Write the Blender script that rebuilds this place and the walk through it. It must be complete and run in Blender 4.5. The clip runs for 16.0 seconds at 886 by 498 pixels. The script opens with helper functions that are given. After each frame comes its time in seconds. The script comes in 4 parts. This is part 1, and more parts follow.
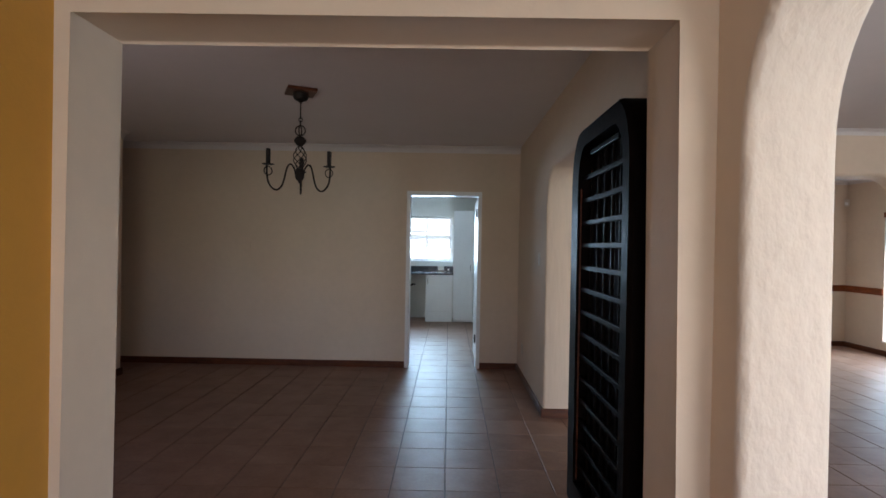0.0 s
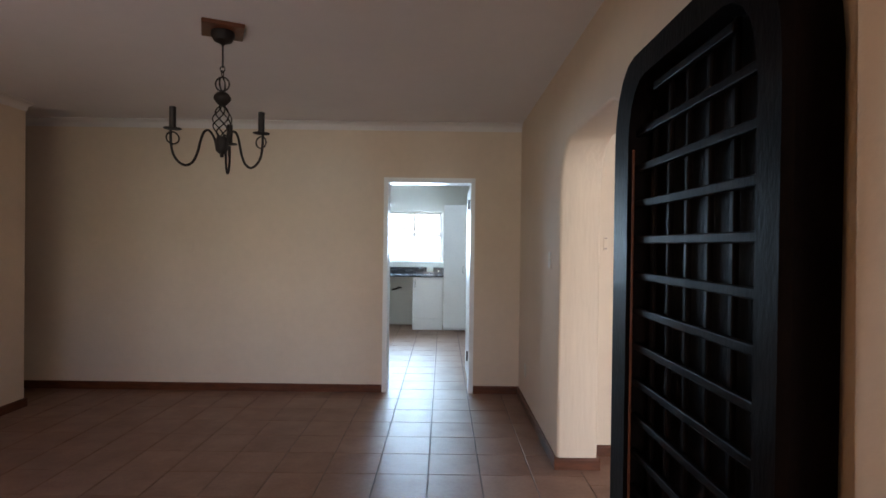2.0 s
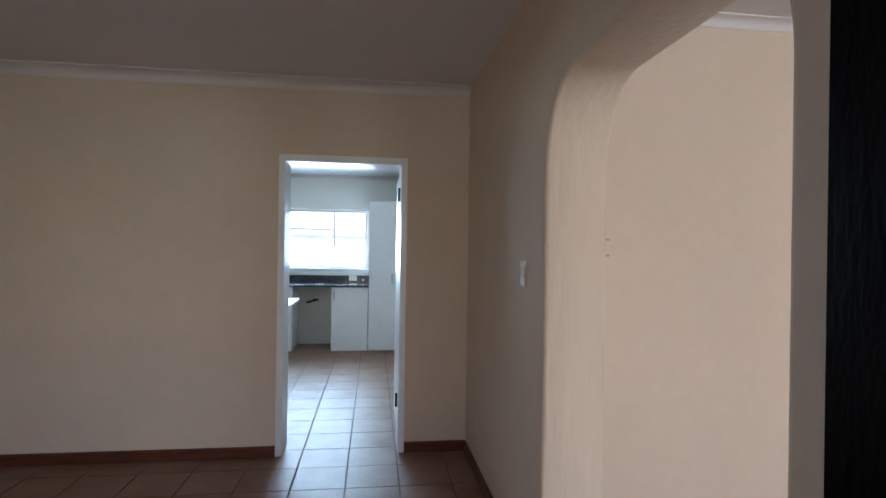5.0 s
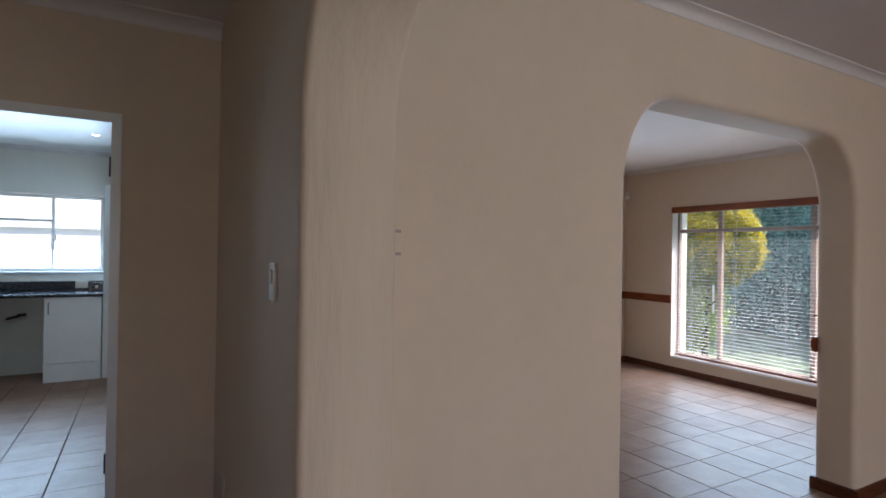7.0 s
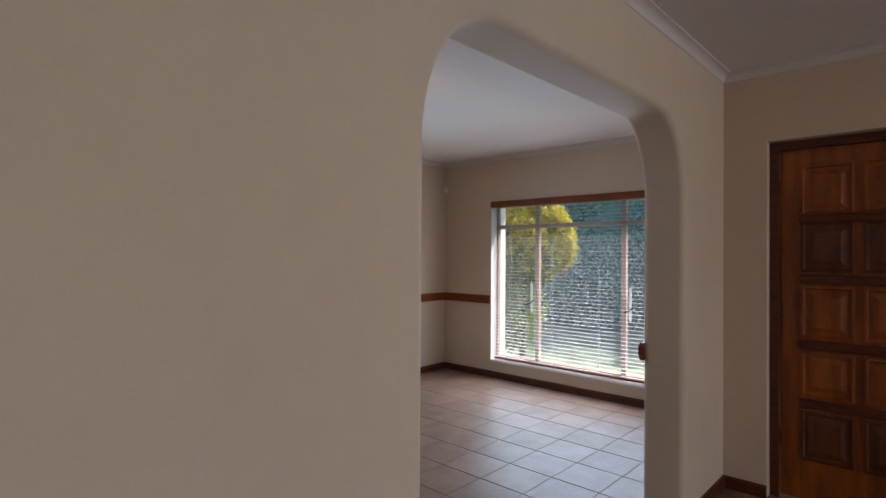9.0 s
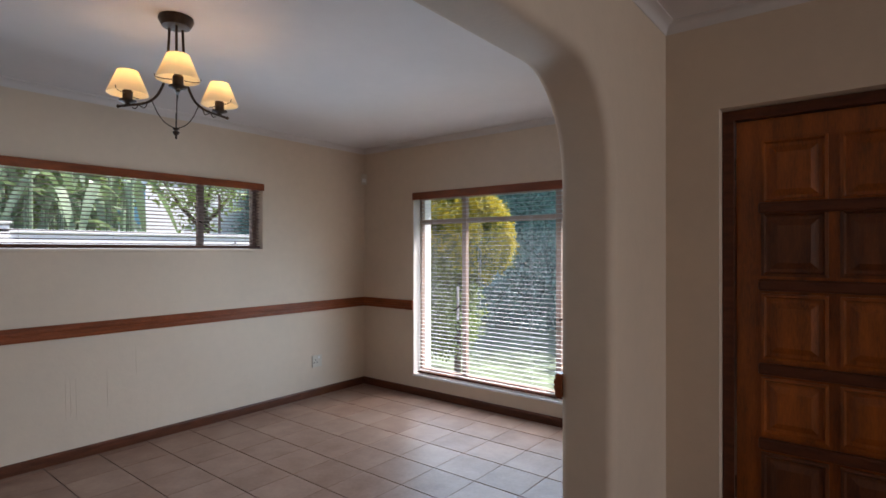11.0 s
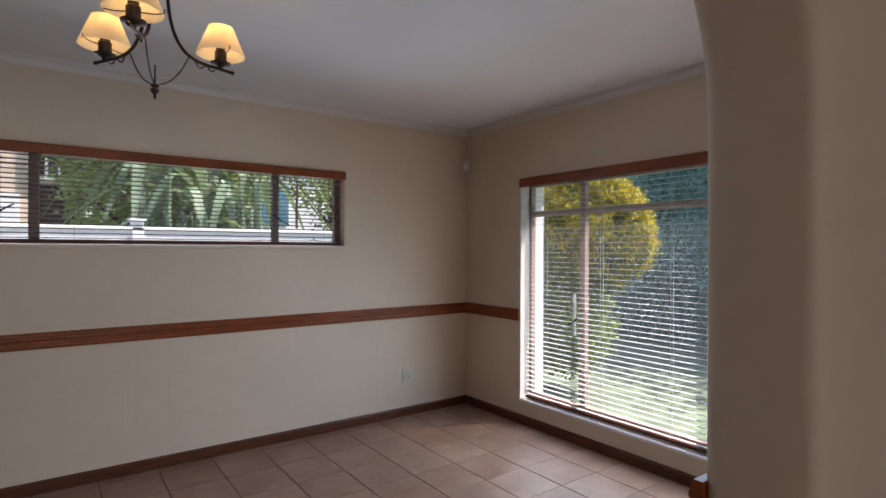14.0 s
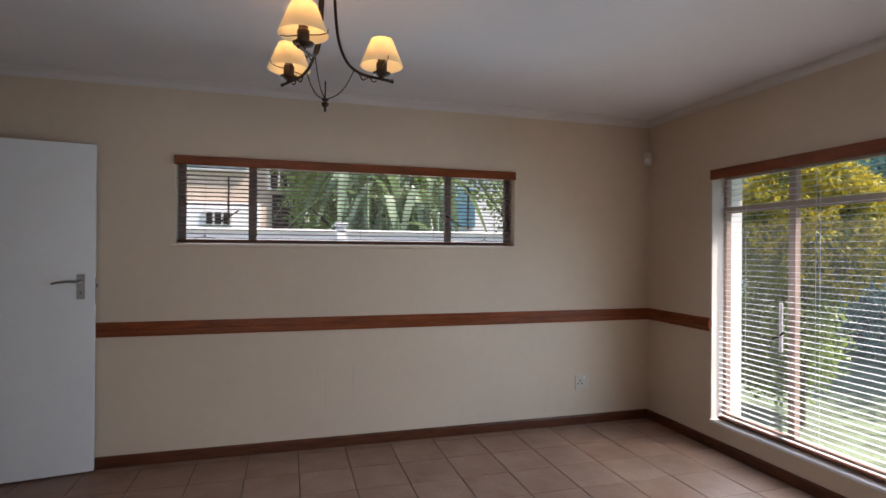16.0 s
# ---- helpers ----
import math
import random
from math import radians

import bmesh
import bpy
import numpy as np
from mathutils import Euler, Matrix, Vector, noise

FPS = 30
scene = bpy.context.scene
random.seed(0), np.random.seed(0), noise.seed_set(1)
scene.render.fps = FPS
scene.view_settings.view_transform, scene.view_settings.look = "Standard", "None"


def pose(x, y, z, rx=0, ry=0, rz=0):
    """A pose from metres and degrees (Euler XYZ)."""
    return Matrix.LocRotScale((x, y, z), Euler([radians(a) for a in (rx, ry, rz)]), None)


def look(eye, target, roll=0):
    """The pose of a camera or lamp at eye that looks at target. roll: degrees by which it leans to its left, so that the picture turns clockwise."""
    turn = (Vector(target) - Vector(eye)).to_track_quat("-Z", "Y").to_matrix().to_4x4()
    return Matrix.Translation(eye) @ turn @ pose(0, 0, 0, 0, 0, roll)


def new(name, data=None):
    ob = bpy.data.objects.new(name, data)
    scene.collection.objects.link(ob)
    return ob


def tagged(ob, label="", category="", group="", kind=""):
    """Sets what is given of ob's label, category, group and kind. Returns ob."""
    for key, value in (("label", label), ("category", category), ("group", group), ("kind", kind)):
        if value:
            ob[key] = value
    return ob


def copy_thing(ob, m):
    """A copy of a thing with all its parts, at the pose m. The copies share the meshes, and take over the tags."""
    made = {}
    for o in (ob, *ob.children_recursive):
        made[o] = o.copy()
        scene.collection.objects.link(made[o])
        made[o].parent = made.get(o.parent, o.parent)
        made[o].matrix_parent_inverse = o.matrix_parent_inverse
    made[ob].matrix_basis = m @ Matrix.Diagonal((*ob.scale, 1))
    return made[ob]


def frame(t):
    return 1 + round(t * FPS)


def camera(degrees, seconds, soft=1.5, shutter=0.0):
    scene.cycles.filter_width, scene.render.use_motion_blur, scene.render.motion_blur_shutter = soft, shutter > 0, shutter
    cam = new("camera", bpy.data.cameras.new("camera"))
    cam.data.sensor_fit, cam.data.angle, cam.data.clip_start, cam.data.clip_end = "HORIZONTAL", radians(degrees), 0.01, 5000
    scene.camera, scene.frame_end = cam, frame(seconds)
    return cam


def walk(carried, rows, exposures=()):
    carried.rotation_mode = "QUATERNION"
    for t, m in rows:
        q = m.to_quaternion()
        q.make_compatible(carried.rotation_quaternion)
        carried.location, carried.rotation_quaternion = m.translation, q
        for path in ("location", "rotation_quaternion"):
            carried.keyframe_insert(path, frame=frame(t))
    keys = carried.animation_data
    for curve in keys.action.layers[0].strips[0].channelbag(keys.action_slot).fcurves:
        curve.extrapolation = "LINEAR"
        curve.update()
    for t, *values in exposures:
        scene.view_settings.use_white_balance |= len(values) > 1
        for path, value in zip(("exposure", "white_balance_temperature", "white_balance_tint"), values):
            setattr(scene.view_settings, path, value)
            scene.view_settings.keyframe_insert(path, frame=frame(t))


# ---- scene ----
cam = camera(79.5, 16.0, soft=1.6)
PATH = [
    (0, (0.459, 0.341, 1.457), (0.438, 2.341, 1.443), 0.99),
    (0.5, (0.476, 0.652, 1.454), (0.465, 2.652, 1.440), 0.82),
    (1, (0.508, 0.901, 1.459), (0.499, 2.901, 1.442), 0.95),
    (1.5, (0.507, 1.188, 1.455), (0.509, 3.187, 1.438), 0.80),
    (2, (0.535, 1.460, 1.445), (0.536, 3.460, 1.429), 0.73),
    (2.5, (0.589, 1.726, 1.446), (0.580, 3.726, 1.431), 0.69),
    (3, (0.582, 1.964, 1.443), (0.580, 3.964, 1.433), 0.70),
    (3.2, (0.579, 2.059, 1.441), (0.580, 4.059, 1.434), 0.70),
    (5.3, (0.617, 2.949, 1.449), (0.997, 4.913, 1.456), 1.00),
    (5.5, (0.626, 3.017, 1.447), (1.097, 4.961, 1.459), 1.10),
    (6, (0.718, 3.222, 1.461), (1.359, 5.116, 1.469), 1.00),
    (6.5, (0.842, 3.432, 1.446), (1.655, 5.259, 1.456), 1.05),
    (7, (0.958, 3.580, 1.441), (1.931, 5.327, 1.451), 0.90),
    (7.5, (1.093, 3.743, 1.421), (2.269, 5.361, 1.435), 1.05),
    (8, (1.286, 3.931, 1.418), (2.598, 5.440, 1.433), 1.17),
    (8.5, (1.503, 4.061, 1.428), (2.900, 5.492, 1.442), 0.59),
    (9, (1.708, 4.172, 1.434), (3.178, 5.528, 1.449), 0.32),
    (9.5, (1.937, 4.249, 1.445), (3.460, 5.545, 1.455), 0.08),
    (10, (2.196, 4.309, 1.455), (3.759, 5.557, 1.459), 0.09),
    (10.2, (2.281, 4.317, 1.456), (3.848, 5.560, 1.460), -0.00),
    (12.3, (3.045, 4.474, 1.444), (4.571, 5.767, 1.452), -0.00),
    (12.5, (3.095, 4.490, 1.443), (4.591, 5.818, 1.449), -0.01),
    (13, (3.259, 4.597, 1.443), (4.676, 6.009, 1.444), -0.01),
    (13.5, (3.374, 4.698, 1.440), (4.694, 6.201, 1.446), 0.15),
    (14, (3.494, 4.759, 1.442), (4.676, 6.372, 1.443), 0.22),
    (14.5, (3.567, 4.778, 1.436), (4.546, 6.522, 1.445), 0.36),
    (15, (3.661, 4.756, 1.432), (4.453, 6.593, 1.441), 0.28),
    (15.5, (3.670, 4.753, 1.434), (4.325, 6.643, 1.438), 0.38),
    (16, (3.655, 4.745, 1.429), (4.210, 6.667, 1.434), 0.42),
]
walk(cam, [(t, look(eye, target, roll)) for t, eye, target, roll in PATH], exposures=[(0, 1.80, 6800, 19), (0.5, 1.88, 6700, 19), (1.5, 2.22, 7000, 20), (3, 2.80, 6900, 20), (4.2, 2.5, 6700, 19), (6, 1.62, 6600, 20), (7, 1.32, 6700, 21), (8, 1.16, 6800, 22), (9, 1.10, 6850, 22), (10, 1.08, 6900, 22), (12.5, 0.86, 6900, 23), (16, 0.80, 7200, 24)])

# ---------------------------------------------------------------- world and light
world = bpy.data.worlds.new("world")
scene.world = world
world.use_nodes = True
wn = world.node_tree.nodes
sky = wn.new("ShaderNodeTexSky")
sky.sky_type, sky.sun_disc = "NISHITA", False
sky.sun_elevation, sky.sun_rotation = radians(53), radians(114)
world.node_tree.links.new(sky.outputs[0], wn["Background"].inputs[0])
wn["Background"].inputs[1].default_value = 0.15

SUN_DIR = Vector((math.sin(radians(114)) * math.cos(radians(53)), math.cos(radians(114)) * math.cos(radians(53)), math.sin(radians(53))))
sun = new("sun", bpy.data.lights.new("sun", "SUN"))
sun.data.energy, sun.data.angle, sun.data.color = 5.0, radians(0.6), (1, 0.97, 0.92)
sun.matrix_world = look((14, 9, 14), Vector((14, 9, 14)) - SUN_DIR)


def window_light(name, place, target, wide, high, power, colour=(0.84, 0.93, 1.0), spread=180):
    lamp = new(name, bpy.data.lights.new(name, "AREA"))
    lamp.data.shape, lamp.data.size, lamp.data.size_y = "RECTANGLE", wide, high
    lamp.data.energy, lamp.data.color = power, colour
    lamp.data.spread = radians(spread)
    lamp.matrix_world = look(place, target)
    return lamp


# daylight that the blinds turn down into the living room
for z, power in ((0.45, 4.2), (0.97, 7.6), (1.49, 8.6)):
    window_light("sky_light_garden_window", (6.565, 6.91, z), (6.565 - math.cos(radians(22)), 6.91, z - math.sin(radians(22))), 1.95, 0.45, power, (0.48, 0.76, 1.0), 145)
window_light("sky_light_high_window", (4.16, 8.60, 1.75), (4.16, 8.60 - math.cos(radians(24)), 1.75 - math.sin(radians(24))), 2.4, 0.4, 5.6, (0.52, 0.78, 1.0), 150)
window_light("sky_light_kitchen_window", (-0.45, 11.10, 1.6), (-0.45, 8.1, 0.9), 1.9, 0.8, 26, (0.46, 0.75, 1.0), 150)
window_light("sky_light_lounge_window", (0.2, -1.6, 1.4), (0.2, 1.0, 2.3), 1.5, 1.25, 6.8, (0.9, 0.95, 1.0), 150)
# fill lamp at an unseen window, added to brighten dining walls and ceiling
window_light("fill_light_dining", (-2.0, 2.1, 1.45), (-1.7, 4, 3.2), 1.4, 1.1, 0.6, (0.9, 0.93, 1.0), 140)
window_light("sky_light_hall_window", (3.45, -3.1, 1.25), (3.45, 3, 1.2), 2.8, 1.6, 44, (0.78, 0.91, 1.0))
window_light("sky_light_side_window", (5.42, -0.3, 1.5), (0, -0.3, 1.5), 2.5, 1.15, 21, (0.56, 0.79, 1.0))

# ---------------------------------------------------------------- materials


def material(name, colour, rough=0.6, vary=0.06, scale=6.0, bump=0.0, bump_scale=60.0, metal=0.0, stretch=(1, 1, 1), colour2=None,
             random_tint=0.0, emit=0.0, spec=0.5, coat=0.0, relief=0.012):
    m = bpy.data.materials.new(name)
    m.use_nodes = True
    n, l = m.node_tree.nodes, m.node_tree.links
    b = n["Principled BSDF"]
    b.inputs["Roughness"].default_value, b.inputs["Metallic"].default_value = rough, metal
    b.inputs["Specular IOR Level"].default_value = spec
    b.inputs["Coat Weight"].default_value = coat
    tc, mp = n.new("ShaderNodeTexCoord"), n.new("ShaderNodeMapping")
    mp.inputs["Scale"].default_value = stretch
    l.new(tc.outputs["Object"], mp.inputs["Vector"])
    info = n.new("ShaderNodeObjectInfo")
    if random_tint:
        shift = n.new("ShaderNodeVectorMath")
        shift.operation = "MULTIPLY_ADD"
        shift.inputs[1].default_value = (37, 53, 71)
        comb = n.new("ShaderNodeCombineXYZ")
        for k in range(3):
            l.new(info.outputs["Random"], comb.inputs[k])
        l.new(comb.outputs[0], shift.inputs[0])
        l.new(mp.outputs[0], shift.inputs[2])
        vector = shift.outputs[0]
    else:
        vector = mp.outputs[0]
    big, fine = n.new("ShaderNodeTexNoise"), n.new("ShaderNodeTexNoise")
    big.inputs["Scale"].default_value, fine.inputs["Scale"].default_value = scale, scale * 9
    big.inputs["Detail"].default_value, fine.inputs["Detail"].default_value = 4, 3
    l.new(vector, big.inputs["Vector"])
    l.new(vector, fine.inputs["Vector"])
    mixf = n.new("ShaderNodeMix")
    mixf.inputs[0].default_value = 0.35
    l.new(big.outputs["Fac"], mixf.inputs[2])
    l.new(fine.outputs["Fac"], mixf.inputs[3])
    fac = mixf.outputs[0]
    if random_tint:
        mr = n.new("ShaderNodeMix")
        mr.inputs[0].default_value = random_tint
        l.new(fac, mr.inputs[2])
        l.new(info.outputs["Random"], mr.inputs[3])
        fac = mr.outputs[0]
    ramp = n.new("ShaderNodeValToRGB")
    dark = tuple(c * (1 - 2.2 * vary) for c in colour)
    light = colour2 or tuple(min(1, c * (1 + 1.6 * vary)) for c in colour)
    ramp.color_ramp.elements[0].position, ramp.color_ramp.elements[1].position = 0.3, 0.72
    ramp.color_ramp.elements[0].color, ramp.color_ramp.elements[1].color = (*dark, 1), (*light, 1)
    l.new(fac, ramp.inputs[0])
    l.new(ramp.outputs[0], b.inputs["Base Color"])
    rr = n.new("ShaderNodeMapRange")
    rr.inputs[3].default_value, rr.inputs[4].default_value = max(0.03, rough - 0.08), min(1, rough + 0.08)
    l.new(fine.outputs["Fac"], rr.inputs[0])
    l.new(rr.outputs[0], b.inputs["Roughness"])
    if bump:
        bn, bt = n.new("ShaderNodeBump"), n.new("ShaderNodeTexNoise")
        bt.inputs["Scale"].default_value, bt.inputs["Detail"].default_value = bump_scale, 4
        bn.inputs["Strength"].default_value, bn.inputs["Distance"].default_value = min(1.0, bump), relief
        l.new(vector, bt.inputs["Vector"])
        l.new(bt.outputs["Fac"], bn.inputs["Height"])
        l.new(bn.outputs["Normal"], b.inputs["Normal"])
    if emit:
        l.new(ramp.outputs[0], b.inputs["Emission Color"])
        b.inputs["Emission Strength"].default_value = emit
    return m


M_WALL = material("cream_plaster", (0.64, 0.51, 0.395), 0.75, 0.03, 1.6, 0.08, 45)
M_ROUGH = material("rough_plaster", (0.64, 0.51, 0.395), 0.8, 0.04, 2.0, 0.5, 34, stretch=(1, 1, 0.16), relief=0.010)
M_STUCCO = material("coarse_stucco", (0.63, 0.53, 0.44), 0.8, 0.04, 2.0, 0.7, 22, stretch=(1, 1, 0.6), relief=0.016)
M_MUSTARD = material("mustard_paint", (0.52, 0.24, 0.035), 0.6, 0.05, 1.5, 0.12, 50)
M_WHITEWALL = material("white_kitchen_paint", (0.74, 0.72, 0.66), 0.65, 0.02, 1.5, 0.08, 50)
M_CEIL = material("ceiling_paint", (0.71, 0.67, 0.67), 0.85, 0.02, 1.2, 0.05, 70)
M_CORNICE = material("cornice_paint", (0.64, 0.59, 0.57), 0.6, 0.02, 3.0)
M_TILE = material("terracotta_tile", (0.235, 0.115, 0.072), 0.42, 0.10, 5.0, 0.06, 30, colour2=(0.325, 0.195, 0.14), random_tint=0.10, spec=0.24)
M_GROUT = material("grout", (0.145, 0.105, 0.085), 0.9, 0.25, 20.0)
M_WOOD = material("stained_meranti", (0.105, 0.030, 0.012), 0.40, 0.22, 7.0, 0.08, 60, stretch=(1, 1, 6), spec=0.3)
M_PELMET = material("reddish_timber", (0.235, 0.054, 0.014), 0.36, 0.2, 4.0, 0.05, 50, stretch=(1, 1, 5), spec=0.3)
M_GATE = material("black_brown_timber", (0.0042, 0.0022, 0.0018), 0.5, 0.3, 8.0, 0.12, 40, stretch=(2, 2, 0.6), spec=0.035)
M_DOORWOOD = material("orange_brown_timber", (0.30, 0.075, 0.009), 0.36, 0.28, 6.0, 0.1, 50, stretch=(3, 3, 0.5))
M_DARKDOOR = material("dark_varnished_timber", (0.13, 0.035, 0.008), 0.4, 0.3, 6.0, 0.1, 50, stretch=(3, 3, 0.5))
M_WHITE = material("white_enamel", (0.76, 0.76, 0.76), 0.35, 0.02, 4.0, 0.03, 30)
M_PLASTIC = material("white_plastic", (0.60, 0.54, 0.46), 0.5, 0.02, 8.0)
M_IRON = material("wrought_iron", (0.017, 0.0105, 0.0085), 0.55, 0.25, 20.0, 0.2, 80, metal=0.25, spec=0.3)
M_BRONZE = material("aged_bronze", (0.055, 0.03, 0.018), 0.42, 0.25, 20.0, 0.1, 80, metal=0.6)
M_STEEL = material("brushed_steel", (0.24, 0.235, 0.23), 0.35, 0.1, 30.0, metal=0.9)
M_FRAME = material("window_frame_paint", (0.40, 0.30, 0.26), 0.5, 0.08, 8.0)
M_DARKFRAME = material("bronze_window_frame", (0.22, 0.155, 0.135), 0.5, 0.12, 8.0)
M_SLAT = material("blind_slat", (0.60, 0.68, 0.74), 0.45, 0.04, 6.0)
M_DARKSLAT = material("timber_blind_slat", (0.22, 0.15, 0.13), 0.45, 0.08, 6.0)
M_COUNTER = material("dark_countertop", (0.012, 0.016, 0.024), 0.15, 0.4, 60.0)
M_CABINET = material("white_cabinet_board", (0.78, 0.78, 0.77), 0.3, 0.02, 4.0)
M_GRASS = material("lawn_ground", (0.20, 0.27, 0.17), 0.9, 0.3, 3.0, 0.6, 60)
M_LEAF = material("fresh_green_leaf", (0.13, 0.25, 0.09), 0.4, 0.35, 1.5, colour2=(0.44, 0.58, 0.22))
M_HEDGE = material("blue_green_leaf", (0.11, 0.25, 0.23), 0.34, 0.3, 1.5, colour2=(0.32, 0.56, 0.54))
# darker hedge green that stands for the shade between the leaves
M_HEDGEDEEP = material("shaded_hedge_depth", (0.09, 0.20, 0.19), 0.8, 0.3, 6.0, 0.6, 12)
# the shrub's sunlit and shaded foliage as two leaf colours
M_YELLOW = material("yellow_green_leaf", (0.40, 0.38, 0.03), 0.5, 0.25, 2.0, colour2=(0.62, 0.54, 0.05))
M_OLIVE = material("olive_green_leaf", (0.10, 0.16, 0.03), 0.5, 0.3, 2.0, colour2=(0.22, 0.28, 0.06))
M_PALM = material("palm_leaf", (0.22, 0.36, 0.22), 0.34, 0.28, 3.0, colour2=(0.46, 0.60, 0.42))
M_BARK = material("bark", (0.10, 0.07, 0.05), 0.9, 0.3, 10.0, 0.5, 30)
M_BRICK = material("face_brick", (0.68, 0.55, 0.45), 0.85, 0.12, 4.0, 0.2, 40)
M_PLASTERWHITE = material("outdoor_white_plaster", (0.84, 0.86, 0.90), 0.8, 0.04, 2.0, 0.15, 30)
M_ROOF = material("roof_tile", (0.14, 0.10, 0.08), 0.8, 0.15, 4.0)
M_SHADE = material("lit_cream_lampshade", (0.92, 0.76, 0.50), 0.7, 0.02, 6.0, emit=0.06)
shade_nodes, shade_links = M_SHADE.node_tree.nodes, M_SHADE.node_tree.links
thin = shade_nodes.new("ShaderNodeBsdfTranslucent")
thin.inputs[0].default_value = (1.0, 0.90, 0.72, 1)
blend = shade_nodes.new("ShaderNodeMixShader")
blend.inputs[0].default_value = 0.55
shade_links.new(shade_nodes["Principled BSDF"].outputs[0], blend.inputs[1])
shade_links.new(thin.outputs[0], blend.inputs[2])
shade_links.new(blend.outputs[0], shade_nodes["Material Output"].inputs[0])
M_BULB = material("glowing_bulb", (1.0, 0.78, 0.42), 0.4, 0.0, 4.0, emit=5.0)
M_DOWNLIGHT = material("glowing_downlight", (1.0, 0.97, 0.9), 0.4, 0.0, 4.0, emit=3.5)

for leaf_mat, through_colour in ((M_LEAF, (0.30, 0.45, 0.08, 1)), (M_HEDGE, (0.25, 0.55, 0.48, 1)), (M_YELLOW, (0.75, 0.62, 0.04, 1)), (M_OLIVE, (0.30, 0.36, 0.05, 1)), (M_PALM, (0.30, 0.45, 0.18, 1))):
    leaf_nodes, leaf_links = leaf_mat.node_tree.nodes, leaf_mat.node_tree.links
    glowing_through, leaf_mix = leaf_nodes.new("ShaderNodeBsdfTranslucent"), leaf_nodes.new("ShaderNodeMixShader")
    glowing_through.inputs[0].default_value, leaf_mix.inputs[0].default_value = through_colour, 0.30
    leaf_links.new(leaf_nodes["Principled BSDF"].outputs[0], leaf_mix.inputs[1])
    leaf_links.new(glowing_through.outputs[0], leaf_mix.inputs[2])
    leaf_links.new(leaf_mix.outputs[0], leaf_nodes["Material Output"].inputs[0])

M_GLASS = bpy.data.materials.new("window_glass")
M_GLASS.use_nodes = True
gb = M_GLASS.node_tree.nodes["Principled BSDF"]
gb.inputs["Transmission Weight"].default_value, gb.inputs["Roughness"].default_value, gb.inputs["IOR"].default_value = 1.0, 0.0, 1.05
gb.inputs["Base Color"].default_value = (0.97, 1, 0.99, 1)

# a thin bluish film on the panes, put in for the window's glare and haze
glass_nodes, glass_links = M_GLASS.node_tree.nodes, M_GLASS.node_tree.links
haze, film_mix = glass_nodes.new("ShaderNodeBsdfTranslucent"), glass_nodes.new("ShaderNodeMixShader")
haze.inputs[0].default_value, film_mix.inputs[0].default_value = (0.80, 0.92, 1.0, 1), 0.014
glass_links.new(gb.outputs[0], film_mix.inputs[1])
glass_links.new(haze.outputs[0], film_mix.inputs[2])
glass_links.new(film_mix.outputs[0], glass_nodes["Material Output"].inputs[0])

# ---------------------------------------------------------------- mesh helpers


def box(bm, x0, x1, y0, y1, z0, z1, bevel=0.0):
    v = [bm.verts.new(p) for p in ((x0, y0, z0), (x1, y0, z0), (x1, y1, z0), (x0, y1, z0), (x0, y0, z1), (x1, y0, z1), (x1, y1, z1), (x0, y1, z1))]
    fs = [bm.faces.new([v[i] for i in q]) for q in ((0, 3, 2, 1), (4, 5, 6, 7), (0, 1, 5, 4), (1, 2, 6, 5), (2, 3, 7, 6), (3, 0, 4, 7))]
    if bevel:
        es = list({e for f in fs for e in f.edges})
        bmesh.ops.bevel(bm, geom=es, offset=bevel, segments=2, affect="EDGES", profile=0.5)
    return bm


def cube(x0, x1, y0, y1, z0, z1, bevel=0.0):
    return box(bmesh.new(), x0, x1, y0, y1, z0, z1, bevel)


def tube(bm, pts, r, sides=8):
    """A round bar along the points; r is one radius or one for each point."""
    pts = [Vector(p) for p in pts]
    rs = r if isinstance(r, (list, tuple)) else [r] * len(pts)
    rings, side = [], None
    for i, p in enumerate(pts):
        d = (pts[min(i + 1, len(pts) - 1)] - pts[max(i - 1, 0)]).normalized()
        if side is None:
            side = d.orthogonal().normalized()
        side = (side - d * side.dot(d)).normalized()
        up = d.cross(side)
        rings.append([bm.verts.new(p + (side * math.cos(a) + up * math.sin(a)) * rs[i]) for a in [2 * math.pi * k / sides for k in range(sides)]])
    for a, b in zip(rings, rings[1:]):
        for k in range(sides):
            bm.faces.new((a[k], a[(k + 1) % sides], b[(k + 1) % sides], b[k]))
    bm.faces.new(rings[0][::-1])
    bm.faces.new(rings[-1])
    return bm


def spline(points, steps=4):
    """A smooth run of points through the given ones."""
    pts = [Vector(p) for p in points]
    out = []
    for i in range(len(pts) - 1):
        a, b, c, d = pts[max(i - 1, 0)], pts[i], pts[i + 1], pts[min(i + 2, len(pts) - 1)]
        for k in range(steps):
            f = k / steps
            out.append(0.5 * (2 * b + (c - a) * f + (2 * a - 5 * b + 4 * c - d) * f * f + (3 * b - a - 3 * c + d) * f ** 3))
    return out + [pts[-1]]


